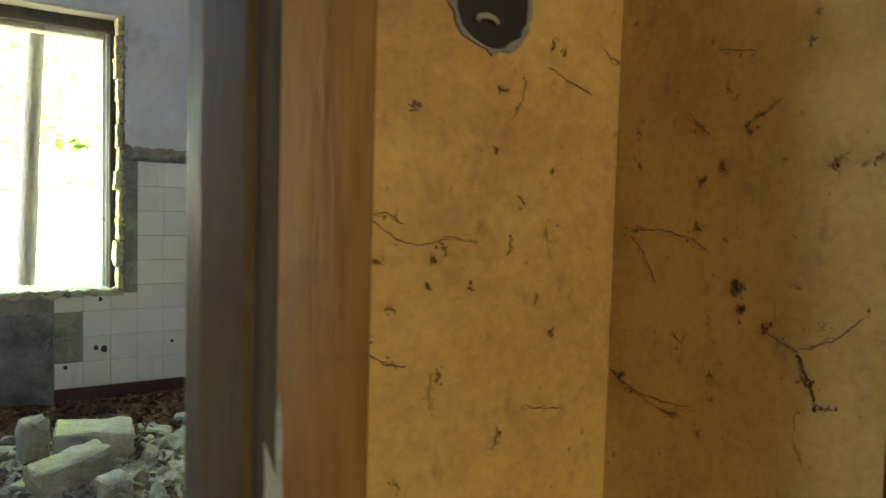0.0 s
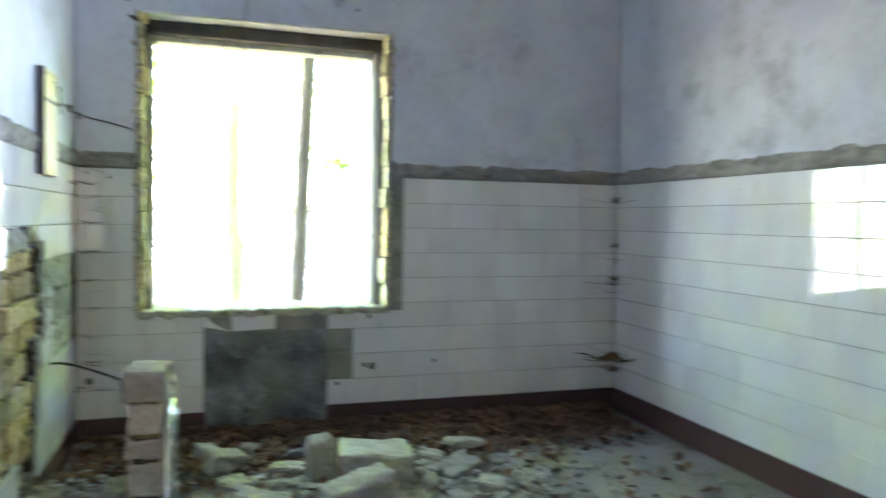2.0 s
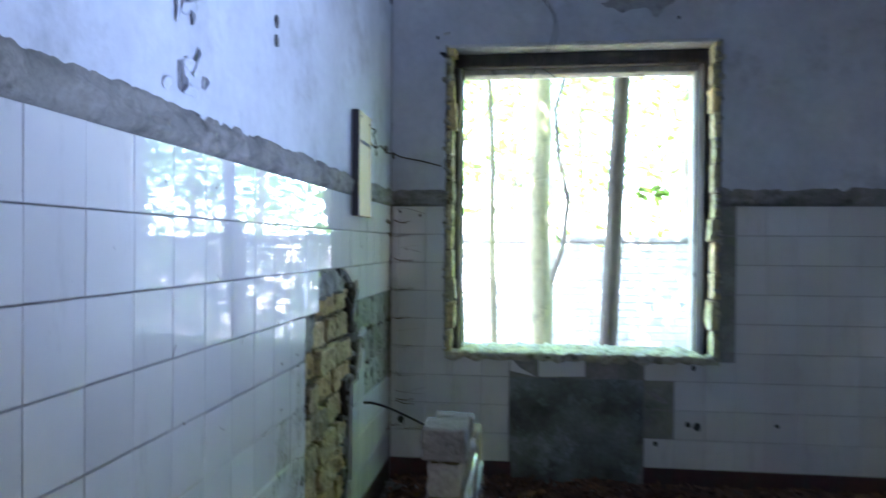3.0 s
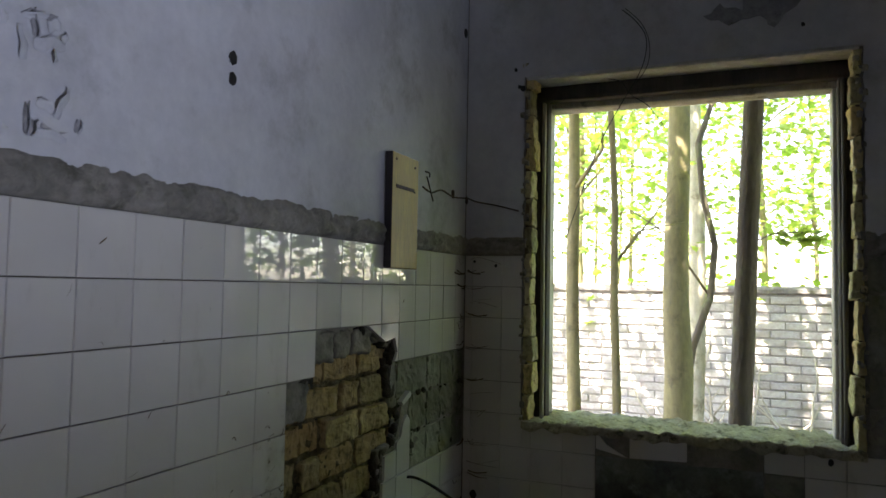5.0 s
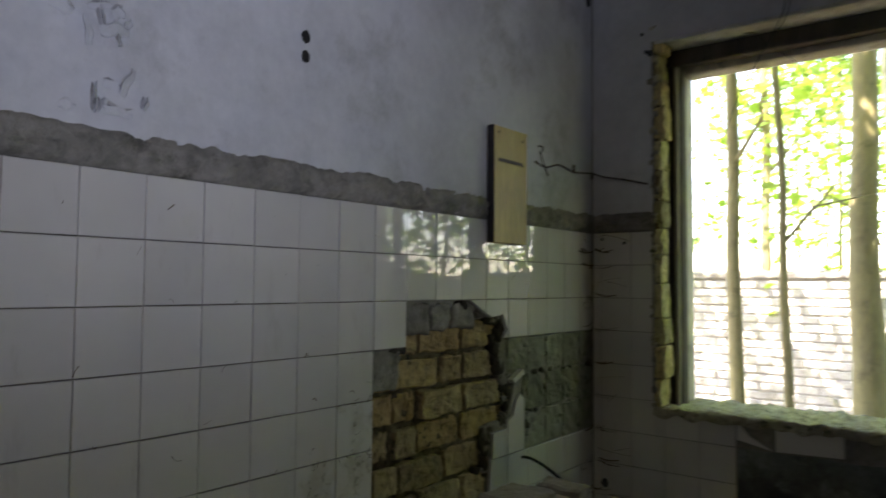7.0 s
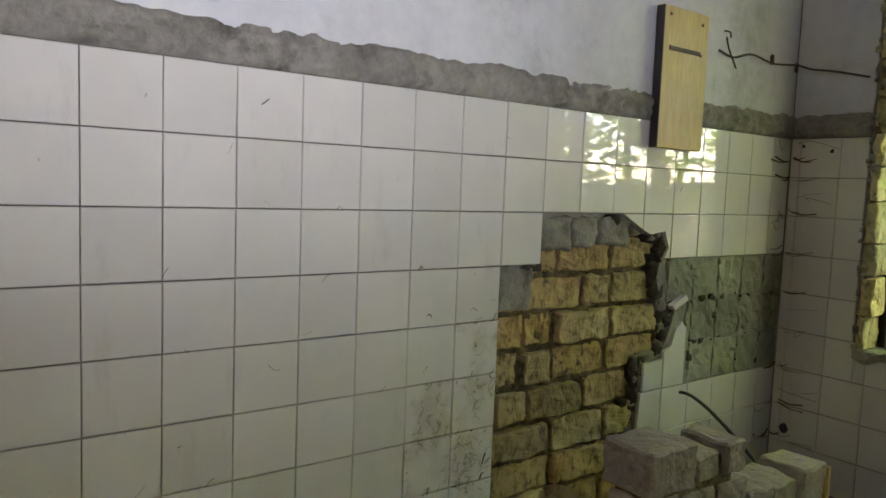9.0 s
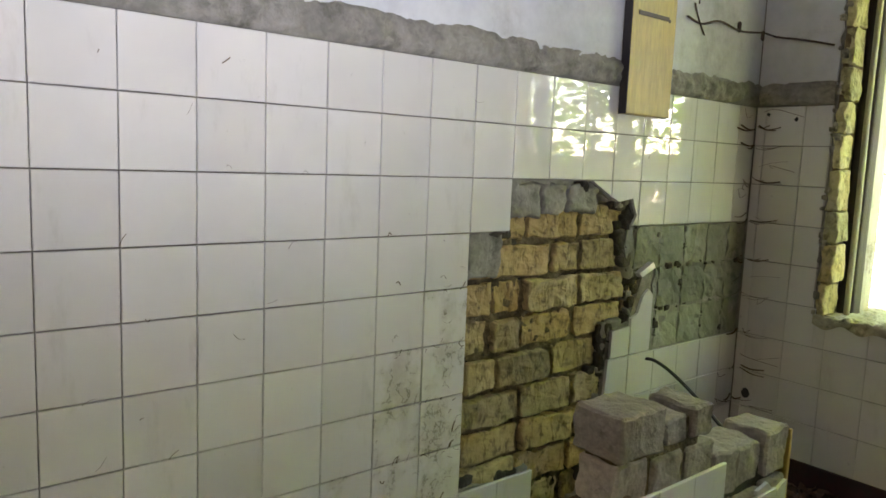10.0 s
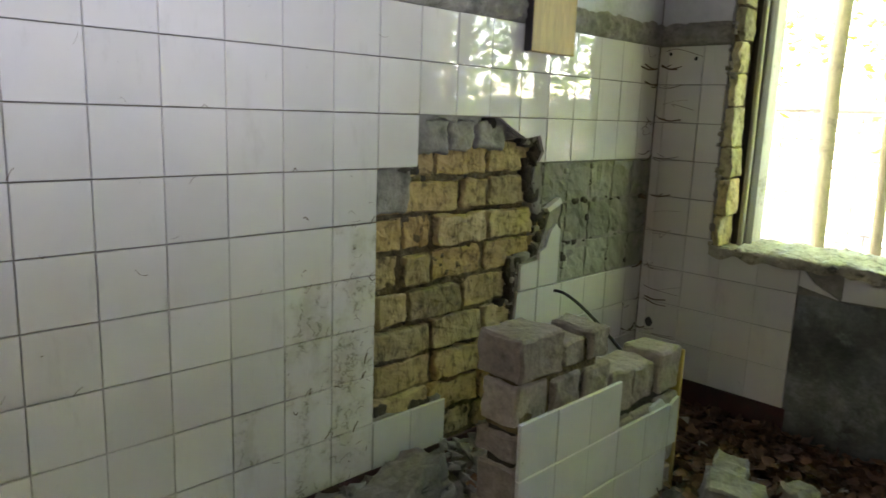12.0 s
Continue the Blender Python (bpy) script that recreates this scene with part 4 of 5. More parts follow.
block("brick_block", "pale brick standing upright in the rubble", "brick", (1.185, 1.12, 0.0), (0.115, 0.10, 0.27), (3, -4, 15), M_BRICK_PALE, 1, 0.012)
block("brick_block", "large pale block of bricks lying on rubble", "rubble block", (1.43, 1.14, 0.0), (0.34, 0.26, 0.19), (0, 3, -8), M_BRICK_PALE, 2)
block("brick_block", "dusty rectangular block with a flat top", "rubble block", (1.30, 0.80, 0.02), (0.33, 0.15, 0.155), (2, -6, 22), M_BRICK_PALE, 3)
block("brick_block", "small cube-like fragment of pale brick", "rubble block", (1.44, 0.60, 0.0), (0.12, 0.11, 0.12), (0, 0, 10), M_BRICK_PALE, 4)
block("brick_block", "tilted pale brick half among leaves", "brick", (0.75, 1.43, 0.03), (0.19, 0.12, 0.10), (8, 12, 30), M_BRICK_PALE, 5)
block("brick_block", "pale brick half beside the upright brick", "brick", (1.04, 1.22, 0.0), (0.17, 0.12, 0.11), (0, 3, -10), M_BRICK_PALE, 6)
block("brick_block", "pale brick fragment beside the partition stub", "brick", (0.68, 1.56, 0.02), (0.11, 0.20, 0.09), (6, 10, 20), M_BRICK_PALE, 7)
block("brick_block", "grey stone slab leaning at the tiled wall", "rubble block", (0.16, 0.60, 0.10), (0.17, 0.30, 0.10), (8, -12, 14), M_CEMENT, 8, 0.014)
block("brick_block", "dark stone fragment at the foot of the wall", "rubble block", (0.13, 0.36, 0.08), (0.16, 0.17, 0.10), (-8, 9, 40), M_CEMENT, 9, 0.014)
block("brick_block", "dark broken brick between wall and stub", "brick", (0.30, 0.86, 0.0), (0.22, 0.15, 0.11), (5, 10, -25), M_CEMENT, 10, 0.012)
block("brick_block", "grey broken brick behind the stub", "brick", (0.34, 1.12, 0.0), (0.20, 0.13, 0.12), (0, -8, 60), M_CEMENT, 11, 0.012)
block("brick_block", "grey flat plaster slab on the rubble", "rubble block", (1.86, 1.18, 0.02), (0.24, 0.16, 0.045), (6, -5, 35), M_BRICK_PALE, 12)
block("brick_block", "pale flat plaster slab among leaves", "rubble block", (2.02, 1.52, 0.03), (0.20, 0.14, 0.04), (-8, 5, 10), M_BRICK_PALE, 13)
block("brick_block", "small pale slab on the concrete floor", "rubble block", (1.95, 0.92, 0.01), (0.18, 0.13, 0.05), (4, 6, 70), M_BRICK_PALE, 14)
block("brick_block", "pale broken brick in gravel", "brick", (0.88, 0.95, 0.0), (0.20, 0.12, 0.09), (0, 5, -35), M_BRICK_PALE, 15)
block("brick_block", "white lump of plaster in gravel", "rubble block", (1.76, 0.80, 0.0), (0.10, 0.09, 0.06), (5, 0, 20), M_BRICK_PALE, 16)


for k, (x, y, w, d, h, a) in enumerate(((1.70, 1.10, 0.12, 0.09, 0.05, 20), (1.66, 0.98, 0.10, 0.07, 0.06, 70), (1.78, 1.36, 0.14, 0.10, 0.04, -20), (1.92, 1.30, 0.11, 0.08, 0.04, 50), (1.56, 0.72, 0.09, 0.08, 0.05, 5), (2.10, 1.22, 0.10, 0.07, 0.03, 33), (0.98, 1.06, 0.11, 0.08, 0.06, 12), (0.80, 1.16, 0.14, 0.09, 0.05, -40), (1.12, 0.84, 0.10, 0.09, 0.05, 60), (0.92, 0.74, 0.12, 0.10, 0.05, 25), (1.84, 0.66, 0.08, 0.06, 0.03, 80), (2.22, 0.96, 0.07, 0.05, 0.02, 10), (0.30, 0.30, 0.14, 0.10, 0.07, 44), (0.34, 0.62, 0.12, 0.09, 0.07, 15), (0.88, 1.66, 0.13, 0.09, 0.05, 65), (1.12, 1.52, 0.10, 0.08, 0.05, -15))):
    block("plaster_fragment", "broken fragment of pale plaster lying in rubble", "rubble", (x, y, 0.03), (w, d, h), (rk.uniform(-14, 14), rk.uniform(-14, 14), a), M_BRICK_PALE if k % 3 else M_CEMENT, 40 + k, 0.010, "plaster fragments in the rubble")


def litter_height(x, y):
    """How high the debris lies."""
    h = 0.055 * math.exp(-((2.1 - y) / 0.45) ** 2) + 0.07 * math.exp(-((x - 1.2) / 0.7) ** 2 - ((y - 1.1) / 0.55) ** 2) + 0.15 * math.exp(-((x - 0.02) / 0.26) ** 2 - ((y - 0.75) / 0.62) ** 4)
    return max(0.0, h + 0.02 * noise.noise(Vector((x * 4, y * 4, 0))) - 0.012)


bm = bmesh.new()
N = 110
grid = [[bm.verts.new((0.0 + 3.23 * i / N, -0.4 + 2.5 * j / N, 0)) for j in range(N + 1)] for i in range(N + 1)]
for row in grid:
    for v in row:
        h = litter_height(v.co.x, v.co.y)
        v.co.z = h + 0.010 * noise.noise(v.co * 30) * min(1, h * 60) - 0.004
for i in range(N):
    for j in range(N):
        bm.faces.new((grid[i][j], grid[i + 1][j], grid[i + 1][j + 1], grid[i][j + 1]))
tagged(part("rubble_bed", bm, M_DIRT, None, "", True), "grey dusty heap of crushed plaster", "rubble", "", "stuff")


def chunk_verts(seed):
    r = random.Random(seed)
    pts = []
    for k in range(9):
        a, b = r.uniform(0, 6.283), r.uniform(-1, 1)
        q = math.sqrt(1 - b * b)
        s = r.uniform(0.7, 1.0)
        pts.append(Vector((math.cos(a) * q * s, math.sin(a) * q * s, b * s)))
    b2 = bmesh.new()
    vs = [b2.verts.new(p) for p in pts]
    bmesh.ops.convex_hull(b2, input=vs)
    b2.verts.index_update()
    loose = [v for v in b2.verts if not v.link_faces]
    for v in loose:
        b2.verts.remove(v)
    b2.verts.index_update()
    out = ([v.co.copy() for v in b2.verts], [[v.index for v in f.verts] for f in b2.faces])
    b2.free()
    return out


CHUNKS = [chunk_verts(k) for k in range(14)]


def scatter(name, label, mat_, count, seed, place, size):
    verts, faces = [], []
    r = random.Random(seed)
    for _ in range(count):
        x, y = place(r)
        s = size(r)
        vs, fs = r.choice(CHUNKS)
        q = Euler((r.uniform(0, 6), r.uniform(0, 6), r.uniform(0, 6))).to_matrix()
        sc = Vector((s, s * r.uniform(0.6, 1), s * r.uniform(0.35, 0.8)))
        base = Vector((x, y, litter_height(x, y) + sc.z * 0.35))
        n = len(verts)
        turn = Euler((r.uniform(-.5, .5), r.uniform(-.5, .5), r.uniform(0, 6))).to_matrix()
        verts += [base + turn @ Vector((a * b for a, b in zip(q @ v, sc))) for v in vs]
        faces += [[n + i for i in f] for f in fs]
    me = bpy.data.meshes.new(name)
    me.from_pydata(verts, [], faces)
    me.materials.append(mat_)
    return tagged(new(name, me), label, "rubble", "", "stuff")


clip = lambda v, a, b: max(a, min(b, v))
scatter("rubble", "pale plaster and brick rubble strewn over the floor", M_RUBBLE, 2600, 3, lambda r: (clip(r.gauss(1.30, 0.55), 0.75, 3.1), clip(r.gauss(1.00, 0.36), 0.1, 1.9)), lambda r: 0.006 + 0.042 * r.random() ** 2.2)
scatter("rubble", "grey rubble between the wall and the stub", M_RUBBLE, 800, 4, lambda r: (clip(abs(r.gauss(0, 0.28)) + 0.03, 0.03, 0.5), clip(r.gauss(0.8, 0.5), -0.3, 1.9)), lambda r: 0.008 + 0.055 * r.random() ** 2.0)
scatter("rubble", "thin scatter of grit over the concrete floor", M_RUBBLE, 1100, 5, lambda r: (r.uniform(0.05, 3.15), r.uniform(-1.2, 2.0)), lambda r: 0.003 + 0.016 * r.random() ** 3)
scatter("rubble", "flat broken pieces of white plaster before the blocks", M_RUBBLE, 420, 15, lambda r: (clip(r.gauss(1.45, 0.42), 0.7, 2.6), clip(r.gauss(0.85, 0.26), 0.1, 1.5)), lambda r: 0.025 + 0.035 * r.random())


def leaf_litter(count, seed):
    verts, faces = [], []
    r = random.Random(seed)
    for _ in range(count):
        x = r.uniform(0.05, 3.15)
        y = 2.06 - abs(r.gauss(0, 0.42 - 0.06 * x)) if r.random() < 0.96 else r.uniform(0.2, 1.9)
        if y < 0.2:
            continue
        s = r.uniform(0.014, 0.036)
        q = Euler((r.gauss(0, 0.5), r.gauss(0, 0.5), r.uniform(0, 6.3))).to_matrix()
        base = Vector((x, y, litter_height(x, y) + r.uniform(0.004, 0.035)))
        n, curl = len(verts), r.uniform(0.1, 0.6)
        pts = [(0, -1), (0.55, -0.45), (0.75, 0.1), (0.35, 0.5), (0, 1.1), (-0.35, 0.5), (-0.75, 0.1), (-0.55, -0.45)]
        verts += [base + q @ Vector((0, 0, 0))] + [base + q @ Vector((a * s, b * s, curl * s * (a * a + 0.4 * b * b))) for a, b in pts]
        faces += [[n, n + 1 + k, n + 1 + (k + 1) % 8] for k in range(8)]
    me = bpy.data.meshes.new("dry_leaves")
    me.from_pydata(verts, [], faces)
    me.materials.append(M_DRYLEAF)
    return tagged(new("dry_leaves", me), "brown dry leaves drifted below the window", "leaves", "", "stuff")


leaf_litter(7500, 6)

# ---- wires, cable, spots ----


def strand(name, label, category, points, radius, mat_, sides=6):
    bm = bmesh.new()
    fine = []
    for i in range(len(points) - 1):
        p0, p1, p2, p3 = (Vector(points[clip(i + k, 0, len(points) - 1)]) for k in (-1, 0, 1, 2))
        for k in range(5):
            t = k / 5
            fine.append(0.5 * (2 * p1 + (p2 - p0) * t + (2 * p0 - 5 * p1 + 4 * p2 - p3) * t * t + (3 * p1 - p0 - 3 * p2 + p3) * t ** 3))
    fine.append(Vector(points[-1]))
    tube(bm, fine, [radius] * len(fine), sides)
    return tagged(part(name, bm, mat_, None, "", True), label, category)


strand("cable", "black cable hanging out of the tiled wall", "cable", [(-0.01, 1.475, 0.58), (0.04, 1.472, 0.584), (0.13, 1.442, 0.568), (0.25, 1.388, 0.535), (0.36, 1.332, 0.50), (0.44, 1.29, 0.47)], 0.006, M_BLACK, 8)
strand("wire", "thin rusty wire strung across the corner", "wire", [(0.006, 1.56, 1.79), (0.012, 1.64, 1.775), (0.014, 1.75, 1.80), (0.012, 1.90, 1.787), (0.02, 2.06, 1.80), (0.06, 2.092, 1.785), (0.16, 2.090, 1.765), (0.275, 2.092, 1.735)], 0.004, M_IRON)
strand("wire", "short bent wire end at the board", "wire", [(0.006, 1.60, 1.84), (0.02, 1.595, 1.80), (0.016, 1.63, 1.765), (0.012, 1.66, 1.74)], 0.003, M_IRON)
strand("wire", "short bent wire end at the board", "wire", [(0.004, 1.585, 1.86), (0.018, 1.60, 1.855), (0.012, 1.615, 1.84)], 0.003, M_IRON)
for k, (z, x) in enumerate(((1.80, 0.004), (1.79, 0.01))):
    ob = part("clip", rough_box((x, 1.885 + k * 0.165, z - 0.02), (x + 0.016, 1.897 + k * 0.165, z + 0.02), 0, 0.002, k), M_IRON)
    tagged(ob, "small rusty wire clip nailed to the wall", "clip")
strand("wire", "thin loose wire dangling above the window", "wire", [(0.76, 2.09, 2.66), (0.82, 2.085, 2.60), (0.868, 2.085, 2.52), (0.865, 2.08, 2.42), (0.83, 2.08, 2.33), (0.76, 2.09, 2.22), (0.66, 2.10, 2.04), (0.56, 2.15, 1.80), (0.47, 2.2, 1.56), (0.44, 2.26, 1.40)], 0.0022, M_BLACK)
strand("wire", "thin loose wire dangling above the window", "wire", [(0.775, 2.092, 2.665), (0.85, 2.085, 2.58), (0.885, 2.08, 2.48), (0.875, 2.08, 2.38), (0.82, 2.085, 2.30)], 0.0018, M_BLACK)
strand("wire", "thin loose wire dangling above the window", "wire", [(0.70, 2.09, 2.34), (0.76, 2.085, 2.32), (0.80, 2.09, 2.26), (0.88, 2.10, 2.20), (0.95, 2.12, 2.10)], 0.0018, M_BLACK)


# thin black plate on the surface; a hole's inner shade is its colour
def dark_hole(at, size, to3d, seed, label):
    loop = ragged([(at[0] + size * math.cos(a), at[1] + size * 1.2 * math.sin(a)) for a in (k * 0.785 for k in range(8))], 0.006, 0.002, seed)
    tagged(part("fixing_hole", plate(to3d, loop, [], -0.004, 0.0015), M_BLACK), label, "hole")


for u, z, s in ((0.314, 1.972, 0.016), (0.315, 1.915, 0.015), (2.06, 2.63, 0.02)):
    dark_hole((u, z), s, WEST, int(u * 100), "drilled fixing hole in the limewash, its shade a black plate")
for u, z, s in ((0.249, 2.43, 0.008), (0.288, 2.336, 0.013), (0.27, 2.345, 0.008), (1.51, 2.50, 0.008), (0.05, 1.49, 0.006), (0.16, 1.47, 0.007), (0.06, 0.36, 0.018)):
    dark_hole((u, z), s, NORTH, int(u * 100 + z), "drilled fixing hole in the wall, its shade a black plate")
for u, z, s in ((1.62, 0.375, 0.020), (1.575, 0.385, 0.014), (2.017, 0.392, 0.010), (1.41, 0.28, 0.012), (1.60, 0.68, 0.012)):
    dark_hole((u, z), s, NORTH, int(u * 100 + z), "dark chip knocked out of a tile")


def spall(loop, to3d, parent, seed):
    part("spalled_patch", plate(to3d, ragged(loop, 0.025, min(0.009, 0.12 * abs(loop[0][0] - loop[2][0])), seed), [], -0.003, 0.0015), M_SPALL, parent, "grey patch where limewash flaked off")


spall([(1.12, 2.58), (1.18, 2.63), (1.27, 2.60), (1.30, 2.70), (1.48, 2.72), (1.52, 2.62), (1.44, 2.55), (1.40, 2.50), (1.35, 2.56), (1.22, 2.54)], NORTH, wall_north, 1)
spall([(1.55, 2.70), (1.72, 2.66), (1.78, 2.74), (1.62, 2.78)], NORTH, wall_north, 2)
rf = random.Random(9)


def paint_flake(u, z, length, width, angle, lift):
    """A tongue of limewash curling off the wall, open along one edge."""
    bm = bmesh.new()
    rows = []
    for i in range(8):
        f = i / 7
        row = []
        for j in range(5):
            g = j / 4
            a = (f - 0.5) * length
            b = (g - 0.5) * width * (0.55 + 0.45 * math.sin(math.pi * min(1, f + 0.12))) + 0.12 * width * math.sin(f * 9 + u * 40)
            d = lift * g * g * math.sin(math.pi * (0.12 + 0.8 * f))
            row.append([u + a * math.cos(angle) - b * math.sin(angle), z + a * math.sin(angle) + b * math.cos(angle), d])
        rows.append(row)
    front = [[bm.verts.new(WEST(p[0], p[1], p[2] + 0.0002)) for p in row] for row in rows]
    back = [[bm.verts.new(WEST(p[0], p[1], p[2] - 0.0012)) for p in row] for row in rows]
    for grid_ in (front, back):
        for a, b in zip(grid_, grid_[1:]):
            for j in range(4):
                bm.faces.new((a[j], b[j], b[j + 1], a[j + 1]))
    for i in range(7):
        bm.faces.new((front[i][4], front[i + 1][4], back[i + 1][4], back[i][4]))
        bm.faces.new((front[i][0], front[i + 1][0], back[i + 1][0], back[i][0]))
    part("paint_flake", bm, M_WHITEWASH, wall_west, "curled flake of limewash", True)


for k in range(40):
    u, z = ((rf.gauss(-0.22, 0.06), rf.uniform(1.64, 1.88)) if k < 12 else (rf.gauss(-0.40, 0.11), rf.uniform(1.84, 2.05)) if k < 26 else (rf.gauss(-0.72, 0.12), rf.uniform(1.86, 2.15)))
    ln, wd, an = rf.uniform(0.03, 0.075), rf.uniform(0.012, 0.030), rf.choice((-0.2, 0.1, -0.3, 1.3, 1.6)) + rf.uniform(-0.25, 0.25)
    paint_flake(u, z, ln, wd, an, rf.uniform(0.008, 0.018))
    if k % 2 == 0:
        w, h = ln * 0.45, wd * 0.32
        ca, sa = math.cos(an), math.sin(an)
        spall([(u + a * ca - (b + wd * 0.55) * sa, z + a * sa + (b + wd * 0.55) * ca) for a, b in ((-w, -h * 0.3), (-w * 0.3, -h), (w * 0.8, -h * 0.5), (w, h * 0.3), (w * 0.2, h), (-w * 0.7, h * 0.7))], WEST, wall_west, 10 + k)

# ---- hall: the open switch box and dusty cobweb strands on the paint ----
HALL_N = lambda u, z, d: (u, -2.095 - d, z)
switch = thing("switch_box", "empty round switch box in a plaster-rimmed hole", "switch box", (0, 0, 0))
circle = lambda cx, cz, r, n=20: [(cx + r * math.cos(2 * math.pi * k / n), cz + r * math.sin(2 * math.pi * k / n)) for k in range(n)]
part("rim", plate(HALL_N, ragged(circle(1.322, 1.470, 0.047, 36), 0.02, 0.003, 3), [ragged(circle(1.322, 1.470, 0.0415, 36), 0.02, 0.002, 4)], -0.002, 0.003), M_CEMENT, switch, "crumbled pale plaster rim")
# no recess here: a flat black disc carries the box's inner shade
switch_shade_disc = part("box", plate(HALL_N, circle(1.322, 1.470, 0.043, 36), [], -0.002, 0.0012), M_BLACK, switch, "black disc painted as the box's shaded inside")
bm = bmesh.new()
tube(bm, [Vector((1.315 + 0.012 * math.cos(a), -2.099, 1.448 + 0.007 * math.sin(a))) for a in (0.2, 0.9, 1.6, 2.3, 3.0)], [0.003] * 5, 6)
part("wire_end", bm, M_BRICK_PALE, switch_shade_disc, "pale bent wire end", True)

HALL_EW = lambda u, z, d: (HALL_E - d, u, z)
M_WEB = surf("dusty_cobweb", (0.13, 0.08, 0.04), (0.07, 0.045, 0.025), 20, 60, 1.0, 0.3, 0.001)
M_HALLWEB = surf("brown_dusty_cobweb", (0.21, 0.12, 0.05), (0.12, 0.07, 0.032), 20, 60, 1.0, 0.3, 0.001)
rw = random.Random(31)


def web(to3d, rad, *points):
    """A fuzzy strand: a few thin uneven threads side by side, with clots of dust on them."""
    bm = bmesh.new()
    for n in range(4):
        off = (0.0, 0.0022, 0.004, 0.006)[n]
        fine = []
        for i in range(len(points) - 1):
            for k in range(6):
                f = k / 6
                fine.append((points[i][0] * (1 - f) + points[i + 1][0] * f, points[i][1] * (1 - f) + points[i + 1][1] * f))
        fine.append(points[-1])
        if n:
            a = rw.randrange(0, max(1, len(fine) - 3))
            fine = fine[a:a + rw.randrange(3, 9)]
        if len(fine) < 2:
            continue
        pts = [to3d(u + rw.uniform(-off, off) + rw.uniform(-.0012, .0012), z + rw.uniform(-off, off) + rw.uniform(-.0012, .0012), 0.0009) for u, z in fine]
        tube(bm, pts, [rad * (0.62 if n == 0 else 0.3) * rw.uniform(0.3, 1.25) * (0.35 if i in (0, len(pts) - 1) else 1.0) for i in range(len(pts))], 5)
    for n in range(2):
        u, z = rw.choice(points)
        u, z, r = u + rw.uniform(-.006, .006), z + rw.uniform(-.006, .006), rad * rw.uniform(0.7, 1.6)
        tube(bm, [to3d(u, z - r, 0.0008), to3d(u + r * 0.3, z, 0.0008), to3d(u, z + r * 1.3, 0.0008)], [r * 0.3, r * 0.8, r * 0.25], 5)
    tagged(part("cobweb_strand", bm, M_HALLWEB, None, "", True), "dusty cobweb strand stuck to ochre paint", "cobweb")


for rad, *points in ((0.0009, (1.203, 1.276), (1.22, 1.278), (1.236, 1.268)), (0.0007, (1.205, 1.272), (1.23, 1.255), (1.255, 1.251)), (0.0008, (1.255, 1.251), (1.28, 1.257), (1.311, 1.254)), (0.0010, (1.205, 1.160), (1.222, 1.150), (1.242, 1.146)), (0.0008, (1.268, 1.138), (1.265, 1.12), (1.267, 1.106)), (0.0009, (1.375, 1.095), (1.40, 1.089), (1.425, 1.086)),
                     (0.0008, (1.395, 1.27), (1.398, 1.252), (1.404, 1.235)), (0.0007, (1.365, 1.405), (1.36, 1.385), (1.352, 1.37)), (0.0024, (1.243, 1.373), (1.243, 1.366)), (0.0018, (1.405, 1.166), (1.407, 1.163)), (0.0008, (1.46, 1.45), (1.475, 1.44), (1.488, 1.438)), (0.0014, (1.262, 1.216), (1.264, 1.213)), (0.0008, (1.23, 1.05), (1.238, 1.04)), (0.0007, (1.39, 1.42), (1.42, 1.41), (1.45, 1.40))):
    web(HALL_N, rad, *points)
for rad, *points in ((0.0011, (-2.113, 1.265), (-2.140, 1.268), (-2.162, 1.267), (-2.19, 1.262), (-2.212, 1.25)), (0.0008, (-2.118, 1.262), (-2.135, 1.245), (-2.152, 1.217)), (0.0010, (-2.182, 1.378), (-2.194, 1.366), (-2.208, 1.356)), (0.0011, (-2.248, 1.366), (-2.262, 1.371), (-2.274, 1.382)), (0.0009, (-2.21, 1.432), (-2.23, 1.428), (-2.25, 1.424)), (0.0028, (-2.244, 1.224), (-2.246, 1.219)), (0.0018, (-2.266, 1.192), (-2.270, 1.188)),
                     (0.0009, (-2.266, 1.19), (-2.282, 1.18), (-2.30, 1.175)), (0.0018, (-2.300, 1.172), (-2.308, 1.150), (-2.316, 1.137)), (0.0010, (-2.316, 1.137), (-2.322, 1.133), (-2.330, 1.135)), (0.0011, (-2.300, 1.176), (-2.318, 1.183), (-2.332, 1.192), (-2.350, 1.21)), (0.0016, (-2.098, 1.121), (-2.112, 1.112), (-2.13, 1.105)), (0.0009, (-2.13, 1.105), (-2.165, 1.102), (-2.205, 1.105)), (0.0008, (-2.125, 1.106), (-2.16, 1.095), (-2.19, 1.092)),
                     (0.0009, (-2.175, 1.172), (-2.185, 1.162), (-2.192, 1.172)), (0.0014, (-2.20, 1.315), (-2.202, 1.312)), (0.0007, (-2.30, 1.13), (-2.30, 1.10), (-2.31, 1.08))):
    web(HALL_EW, rad, *points)

for k in range(34):
    to3d, u = (HALL_N, rw.uniform(1.20, 1.47)) if k % 2 else (HALL_EW, rw.uniform(-2.36, -2.11))
    z, a, ln = rw.uniform(1.02, 1.46), rw.uniform(0.5, 2.6), rw.uniform(0.004, 0.016)
    web(to3d, rw.uniform(0.0006, 0.0013), (u, z), (u + ln * 0.6 * math.cos(a), z + ln * 0.5 * math.sin(a)), (u + ln * math.cos(a + 0.5), z + ln * math.sin(a + 0.5)))

